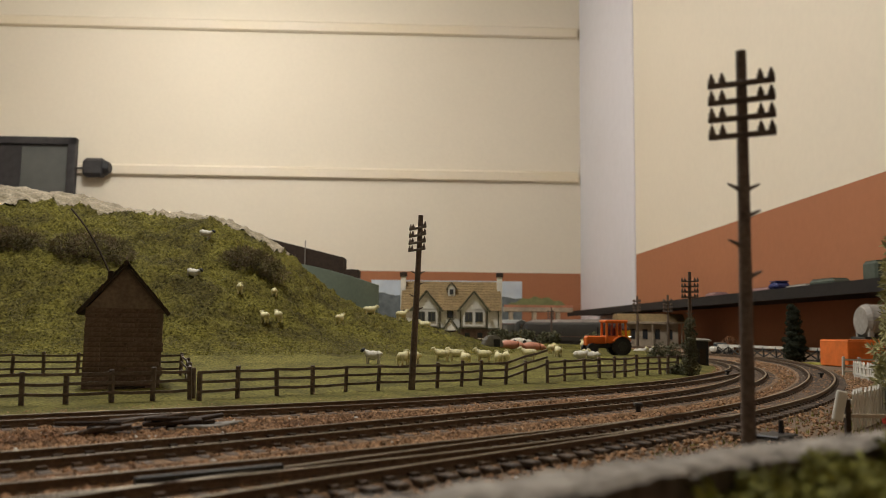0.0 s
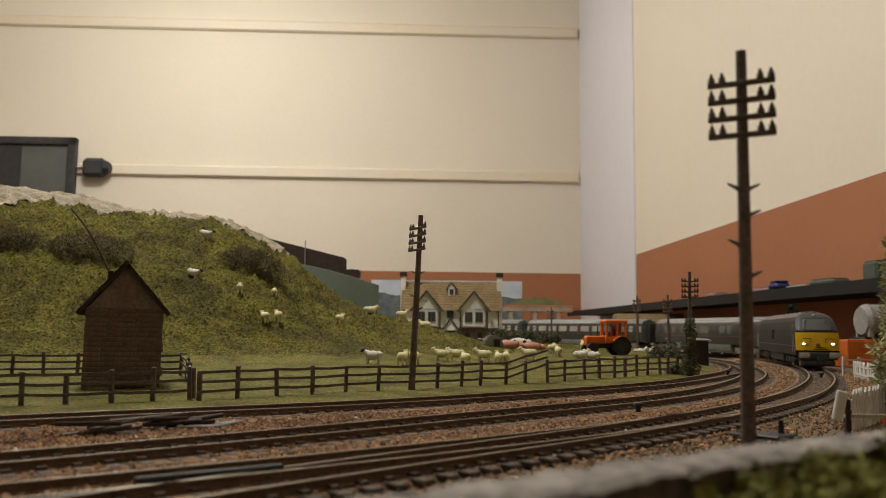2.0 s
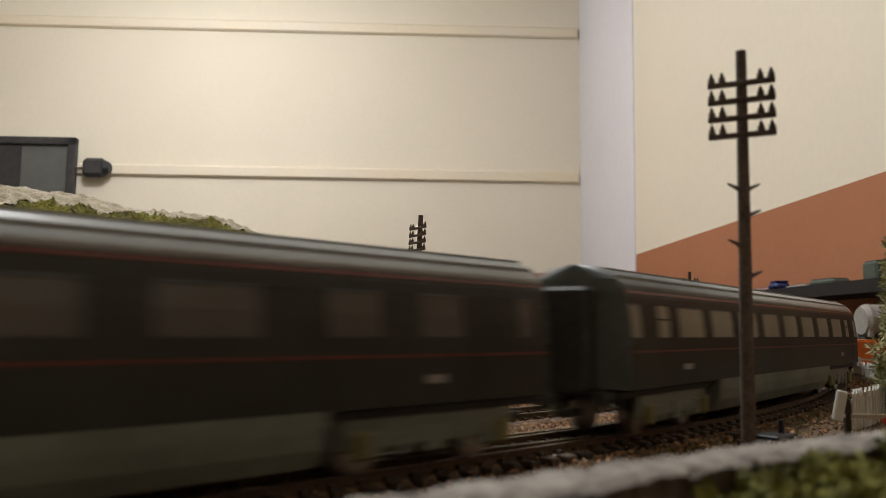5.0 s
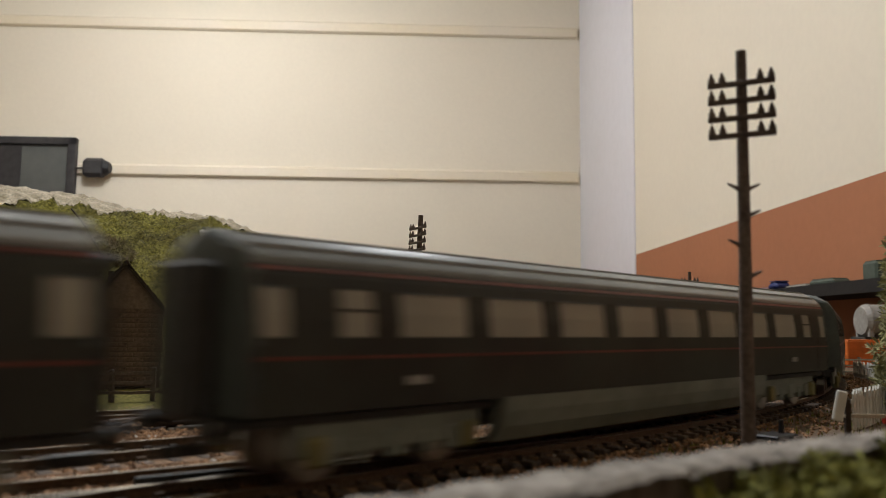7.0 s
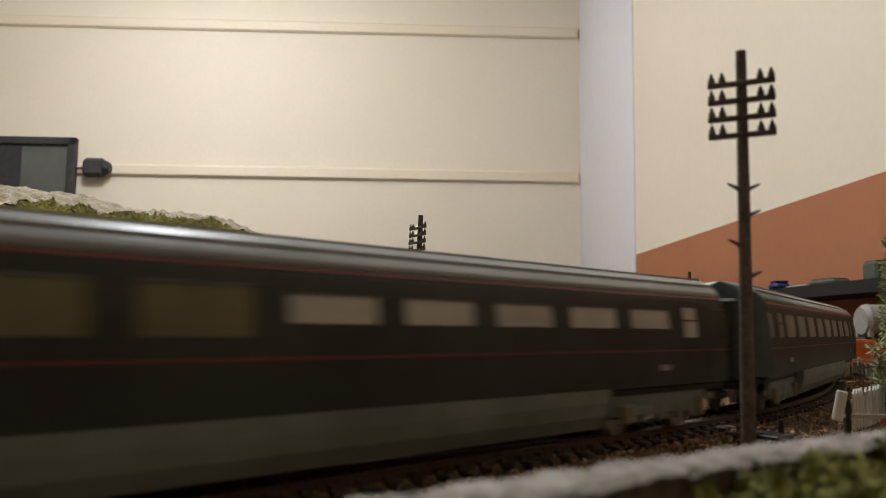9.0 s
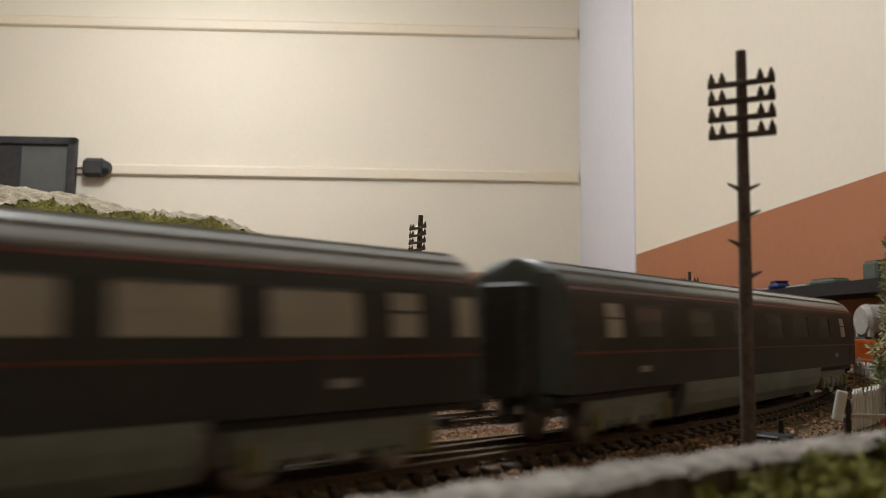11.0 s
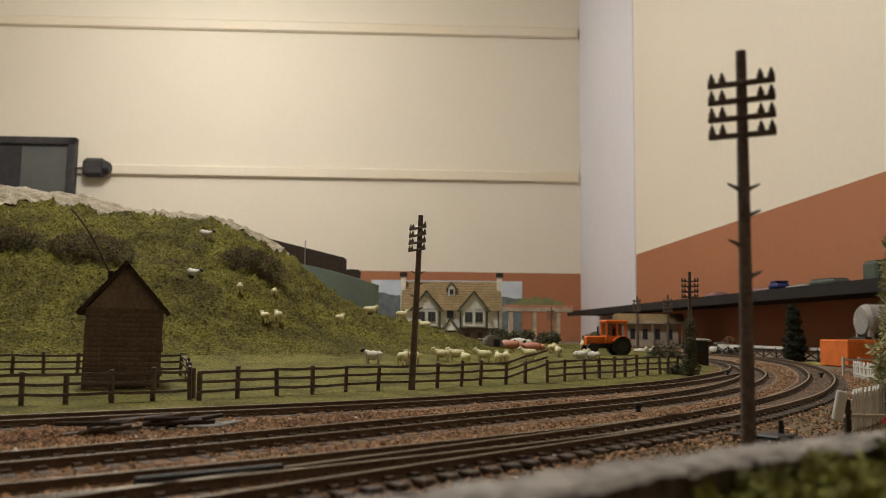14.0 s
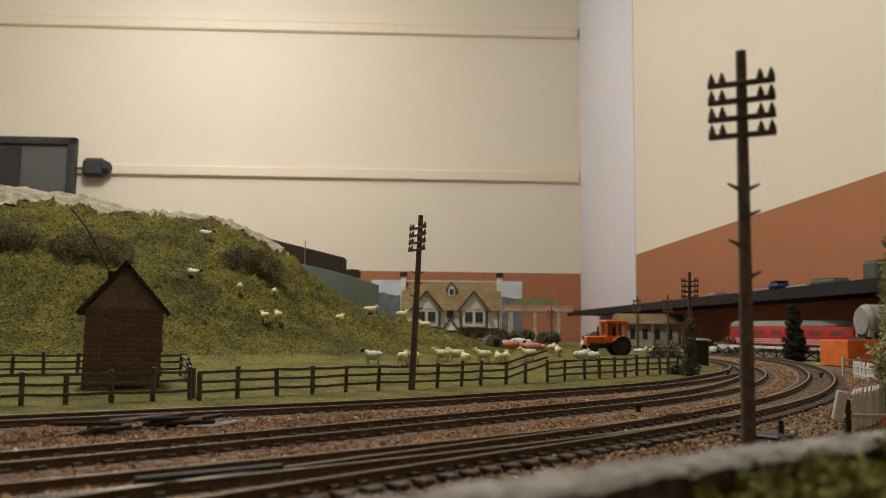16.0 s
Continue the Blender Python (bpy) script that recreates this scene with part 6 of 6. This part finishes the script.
    for sd in (1, -1):
        for x in (-0.1165, 0.1165):
            for o in (-0.0042, 0.0042):
                bm = bmesh.new()
                tube(bm, (x + o, sd * 0.0181, 0.014), (x + o, sd * 0.0181, 0.030), 0.00025, 0.00025, 5)
                part("door_handrail", bm, "buffer", t)
    bm = bmesh.new()
    box(bm, (0, 0, 0.0080), (0.085, 0.030, 0.010), bevel=0.0015)
    box(bm, (0, 0, 0.0125), (0.254, 0.031, 0.004), bevel=0.0005)
    part("fuel_tank", bm, "under", t)
    for x in (-0.079, 0.079):
        bogie(t, x, 0.036)
    return t


def coach(L, windows, label, name="passenger_coach", pane="pale_pane", pane_of=None, low=None):
    """windows: pairs x0, x1 along the side."""
    t = thing(name, Matrix(), label, "coach", "coaches of the train")
    e = L / 2
    h = Hull(BODY, [(0, e), (0.0503, e)], [(0, -e), (0.0503, -e)], bow=0.0012)
    W0, W1, C = 0.0290, 0.0387, 0.0428
    bm = bmesh.new()
    h.side(bm, 0.0145, W0, n=4)
    h.side(bm, W1, C, n=2)
    x = -e + 0.0012
    zr = {}
    for i, (a, b) in enumerate(windows):
        w0, w1 = zr[i] = (0.0316, 0.0376) if low and low(i) else (W0, W1)
        h.side(bm, W0, W1, x, a, n=3)
        if w0 > W0:
            h.side(bm, W0, w0, a, b, n=1)
            h.side(bm, w1, W1, a, b, n=1)
        x = b
    h.side(bm, W0, W1, x, e - 0.0012, n=3)
    body = part("body", bm, "coach", t, smooth=False)
    for i, (a, b) in enumerate(windows):
        w0, w1 = zr[i]
        for sd in (1, -1):
            bm = bmesh.new()
            h.side(bm, w0 + 0.0001, w1 - 0.0001, a + 0.0001, b - 0.0001, n=2, out=-0.00025, thick=0.0003, sides=(sd,))
            k = pane_of(i) if pane_of else pane
            win = part("window", bm, k, body)
            bm = bmesh.new()
            if b - a > 0.007 and b - a < 0.0105:
                h.side(bm, 0.0342, 0.0347, a, b, n=1, out=0.0001, thick=0.0004, sides=(sd,))
                part("glazing_bar", bm, "coach", win)
            else:
                h.side(bm, w1 - 0.0004, w1, a, b, n=1, out=0.0001, thick=0.0004, sides=(sd,))
                part("window_trim", bm, "skirt_dark", win)
    bm = bmesh.new()
    h.roof(bm, C, n=8)
    part("roof", bm, "coach_roof", t, "grey ribbed roof", smooth=True)
    bm = bmesh.new()
    for y in (-0.008, 0.008, -0.0125, 0.0125):
        z = float(np.interp(-abs(y), [-r[1] for r in BODY[8:][::1]], [r[0] for r in BODY[8:]]))
        box(bm, (0, y, z + 0.0001), (L - 0.004, 0.0005, 0.0007))
    part("roof_rib", bm, "coach_roof", t)
    bm = bmesh.new()
    h.side(bm, 0.0417, 0.0425, n=1, out=0.00012)
    part("cantrail_stripe", bm, "red_line", t, "dull red line under the roof")
    bm = bmesh.new()
    h.side(bm, 0.0248, 0.0254, n=1, out=0.00012)
    part("waist_stripe", bm, "red_line", t, "dull red line below the windows")
    for k in (1, -1):
        bm = bmesh.new()
        h.cap(bm, k, 0.0145, 0.0503, n=8)
        part("end_wall", bm, "skirt_dark", t, "dark grey-green end wall")
        bm = bmesh.new()
        box(bm, (k * (e + 0.0030), 0, 0.0285), (0.0060, 0.0150, 0.030), bevel=0.0012)
        part("gangway", bm, "under", t, "black corridor connection")
        for sd in (1, -1):
            bm = bmesh.new()
            tube(bm, (k * e, sd * 0.0115, 0.0125), (k * (e + 0.0050), sd * 0.0115, 0.0125), 0.0013, 0.0013, 10)
            tube(bm, (k * (e + 0.0050), sd * 0.0115, 0.0125), (k * (e + 0.0058), sd * 0.0115, 0.0125), 0.0024, 0.0024, 12)
            part("buffer", bm, "under", t)
            bm = bmesh.new()
            h.side(bm, 0.0155, 0.0400, k * (e - 0.0135) - 0.00012, k * (e - 0.0135) + 0.00012, n=3, out=0.0001, sides=(sd,))
            h.side(bm, 0.0155, 0.0400, k * (e - 0.0020) - 0.00012, k * (e - 0.0020) + 0.00012, n=3, out=0.0001, sides=(sd,))
            part("door_joint", bm, "under", t)
            bm = bmesh.new()
            box(bm, (k * (e - 0.042), sd * 0.0181, 0.0200), (0.0058, 0.0003, 0.0018))
            part("notice", bm, "buffer", t, "small pale notice")
    bm = bmesh.new()
    box(bm, (0, 0, 0.0130), (L - 0.002, 0.030, 0.0016))
    part("floor_pan", bm, "under", t)
    bm = bmesh.new()
    h.side(bm, 0.0037, 0.0147, -0.0795, 0.0795, n=3, out=0.0004, thick=0.004)
    part("skirt", bm, "skirt", t, "grey-green lower equipment panel")
    for k in (1, -1):
        bm = bmesh.new()
        box(bm, (k * (e + 0.002), 0, 0.0075), (0.010, 0.003, 0.002))
        part("coupling", bm, "under", t)
    bm = bmesh.new()
    for a in np.linspace(-e + 0.045, e - 0.045, 14):
        for sd in (1, -1):
            box(bm, (a, sd * 0.0085, 0.0178), (0.006, 0.0095, 0.0085), bevel=0.001)
    part("seats", bm, "under", t)
    for k in (-1, 1):
        bogie(t, k * (e - 0.039), 0.036, label="grey-green bogie with dull yellow axle boxes", frame_mat="skirt", box_mat="axle_box")
    return t


# windows of the trailer: centre, width, pane
WIN = ((0.1165, 0.0070, "pale_panel"), (0.0942, 0.0112, "glass_dark"), (0.068, 0.0075, "pale_panel"), (0.0420, 0.0098, "glass_dark"),
       (-0.0262, 0.0096, "glass_dark"), (-0.0497, 0.0065, "pale_panel"), (-0.0725, 0.0065, "pale_panel"), (-0.0888, 0.0078, "glass_dark"))
EMB = (0.0072, 0.0150)


def driving_trailer(L=0.247):
    t = thing("driving_trailer", Matrix(), "silver grey model driving van trailer with dark skirts", "coach", "coaches of the train")
    e = L / 2
    back = [(0.003, -e + 0.006), (0.011, -e - 0.003), (0.0170, -e - 0.005), (0.0240, -e - 0.0025), (0.0300, -e + 0.0050), (0.0400, -e + 0.0170), (0.0450, -e + 0.0270), (0.0485, -e + 0.042), (0.0503, -e + 0.060)]
    h = Hull(BODY, [(0, e), (0.0503, e)], back, bow=0.0012, back_bow=0.0070)
    bm = bmesh.new()
    h.side(bm, 0.0165, 0.0405, n=10)
    part("body", bm, "dvt", t, smooth=True)
    bm = bmesh.new()
    h.roof(bm, 0.0405, n=9)
    part("roof", bm, "dvt", t, "silver grey ribbed roof", smooth=True)
    bm = bmesh.new()
    for y in (-0.008, 0.008, -0.0125, 0.0125):
        z = float(np.interp(-abs(y), [-r[1] for r in BODY[8:]], [r[0] for r in BODY[8:]]))
        box(bm, (0.02, y, z + 0.0001), (L - 0.10, 0.0005, 0.0007))
    part("roof_rib", bm, "dvt", t)
    bm = bmesh.new()
    h.cap(bm, -1, 0.0165, 0.0503, n=12)
    part("cab_front", bm, "dvt", t, smooth=True)
    bm = bmesh.new()
    h.cap(bm, -1, 0.0305, 0.0395, n=4, out=0.0005, f0=-0.82, f1=0.82)
    part("windscreen", bm, "windscreen", t)
    bm = bmesh.new()
    h.cap(bm, 1, 0.0165, 0.0503, n=8)
    part("end_wall", bm, "skirt_dark", t, "dark grey-green end wall")
    bm = bmesh.new()
    box(bm, (e + 0.0030, 0, 0.0285), (0.0060, 0.0150, 0.030), bevel=0.0012)
    part("gangway", bm, "under", t)
    bm = bmesh.new()
    h.side(bm, 0.0165, 0.0172, n=1, out=0.00012)
    part("sill_stripe", bm, "buffer", t)
    for a, w, mt in WIN:
        for sd in (1, -1):
            bm = bmesh.new()
            h.side(bm, 0.0303, 0.0378, a - w / 2, a + w / 2, n=2, out=0.00015, sides=(sd,))
            part("window", bm, mt, t, "small dark window")
    # the square outlined mark, drawn as plain bars
    c, q = EMB
    z0_, z1_ = 0.0202, 0.0400
    for sd in (1, -1):
        for x0, x1, z0, z1 in ((c - q, c + q, z0_, z0_ + 0.0022), (c - q, c + q, z1_ - 0.0022, z1_), (c - q, c - q + 0.0028, z0_ + 0.0022, z1_ - 0.0022), (c + q - 0.0028, c + q, z0_ + 0.0022, z1_ - 0.0022),
                               (c - q * 0.62, c - q * 0.42, 0.0245, 0.0358), (c + q * 0.18, c + q * 0.38, 0.0245, 0.0358), (c - q * 0.42, c - q * 0.08, 0.0245, 0.0263), (c - q * 0.42, c - q * 0.08, 0.0340, 0.0358),
                               (c - q * 0.10, c + q * 0.06, 0.0268, 0.0335), (c + q * 0.38, c + q * 0.64, 0.0245, 0.0263), (c + q * 0.38, c + q * 0.64, 0.0340, 0.0358), (c + q * 0.56, c + q * 0.70, 0.0268, 0.0335)):
            bm = bmesh.new()
            h.side(bm, z0, z1, x0, x1, n=1, out=0.00015, sides=(sd,))
            part("emblem_bar", bm, "charcoal", t)
    for a in (-0.066, -0.082, 0.032, 0.064, 0.106, 0.121):
        for sd in (1, -1):
            bm = bmesh.new()
            h.side(bm, 0.0172, 0.0400, a - 0.0001, a + 0.0001, n=3, out=0.0001, sides=(sd,))
            part("door_joint", bm, "grey_card", t)
    bm = bmesh.new()
    box(bm, (0.005, 0, 0.0150), (L - 0.024, 0.0335, 0.0030))
    h.side(bm, 0.0037, 0.0150, -L * 0.26, L * 0.27, n=3, out=-0.0012, thick=0.004)
    box(bm, (-e + 0.016, 0, 0.0095), (0.022, 0.030, 0.013), bevel=0.003)
    part("skirt", bm, "black", t, "black lower equipment panel")
    for k in (-1, 1):
        bogie(t, k * (e - 0.040), 0.034)
    return t


def red_coach():
    t = thing("red_coach", Matrix(), "red model coach with white lines and a grey roof", "coach", "red train")
    L = 0.265
    e = L / 2
    h = Hull(BODY, [(0, e), (0.0503, e)], [(0, -e), (0.0503, -e)], bow=0.001)
    bm = bmesh.new()
    h.side(bm, 0.0110, 0.0405, n=6)
    h.cap(bm, 1, 0.0110, 0.0503, n=6)
    h.cap(bm, -1, 0.0110, 0.0503, n=6)
    part("body", bm, "red_train", t)
    bm = bmesh.new()
    h.roof(bm, 0.0405)
    part("roof", bm, "grey_card", t, "grey roof", smooth=True)
    for z in (0.0135, 0.0165, 0.0195):
        bm = bmesh.new()
        h.side(bm, z, z + 0.0012, -e + 0.002, e - 0.002, n=1, out=0.0002)
        part("white_line", bm, "white", t)
    for a in np.linspace(-e + 0.03, e - 0.03, 6):
        bm = bmesh.new()
        h.side(bm, 0.0270, 0.0345, a - 0.012, a + 0.012, n=1, out=0.0002)
        part("window", bm, "red_line", t)
    bm = bmesh.new()
    box(bm, (0, 0, 0.009), (L - 0.01, 0.026, 0.006))
    part("underframe", bm, "under", t)
    for k in (-1, 1):
        bogie(t, k * (e - 0.04), 0.034)
    return t


SPEED = 0.384
S_FRONT = MAIN.near(0.1037, 0.3065) + 0.237 - SPEED * 3.8
LL, LC, LT = 0.259, 0.302, 0.247
FIRST_GAP, GAP = 0.013, 0.0244
TRAIN = [(locomotive(), LL)]
TRAIN.append((coach(LC, [(-0.145, -0.138), (-0.119, -0.105), (-0.094, -0.080), (-0.0646, -0.0441), (-0.0327, -0.0144), (-0.0044, 0.019), (0.0495, 0.064), (0.070, 0.0812), (0.1148, 0.1268)],
                    "dark maroon model coach with small paired windows", pane="dim_pane"), LC))


def bays(n=8, width=0.0217, pitch=0.02935):
    """Door window, divided window, large windows, then the same at the other end."""
    out = [(-0.1490, -0.1422), (-0.1310, -0.1220)]
    out += [((i - (n - 1) / 2) * pitch - width / 2, (i - (n - 1) / 2) * pitch + width / 2) for i in range(n)]
    return out + [(0.1210, 0.1300), (0.1422, 0.1490)]


for i in range(8):
    if i == 7:
        TRAIN.append((coach(LC, [(-0.1314, -0.1215), (-0.1008, -0.0820), (-0.0632, -0.0412), (-0.0261, -0.0073), (0.0124, 0.0329), (0.0498, 0.0726), (0.0926, 0.1120), (0.1215, 0.1314)],
                            "dark maroon model coach with widely spaced dark windows", pane_of=lambda k: "white_pane" if k in (0, 7) else "dim_pane"), LC))
    elif i == 4:
        TRAIN.append((coach(LC, bays(), "dark model coach, some windows with yellow-green blinds",
                            pane_of=lambda k: "blind" if 6 < k < 10 else ("coach" if k in (0, 11) else "white_pane"), low=lambda k: 1 < k < 7), LC))
    else:
        TRAIN.append((coach(LC, bays(), "dark maroon model coach with large clear windows"), LC))
TRAIN.append((driving_trailer(), LT))
RED = [(red_coach(), 0.265)]
RED.append((copy_thing(RED[0][0], Matrix()), 0.265))


def run(ln, vehicles, s_of, gap, first_gap=None):
    """Key the vehicles of a train along a line, each riding on its two bogies."""
    back = 0.0
    for j, (ob, L) in enumerate(vehicles):
        rows = []
        n = 107
        for i in range(n):
            t = 16.0 * i / (n - 1)
            f = round(t * FPS) / FPS
            s = s_of(f) - back
            a, b = ln.at(s - 0.045), ln.at(s - L + 0.045)
            d = (a - b).normalized()
            mid = (a + b) / 2
            rows.append((f, pose(mid.x, mid.y, RAIL_TOP, 0, 0, math.degrees(math.atan2(d.y, d.x)))))
        walk(ob, rows)
        back += L + (first_gap if j == 0 and first_gap else gap)


def motions():
    # the train runs almost evenly, gaining a little speed towards its end
    lag_t = (0.0, 0.5, 1.0, 1.5, 2.0, 2.5, 3.0, 3.3, 3.6, 8.7, 11.9, 12.5, 16.0)
    lag = (0.110, 0.090, 0.045, 0.026, 0.002, -0.028, 0.0, 0.006, 0.002, 0.0, 0.0110, 0.020, 0.060)
    run(MAIN, TRAIN, lambda t: S_FRONT + SPEED * t + float(np.interp(t, lag_t, lag)), GAP, FIRST_GAP)
    s0 = BACK.near(0.56, 1.30)
    run(BACK, RED, lambda t: s0 + 0.36 * (max(t, 13.0) - 15.70), 0.01)


motions()
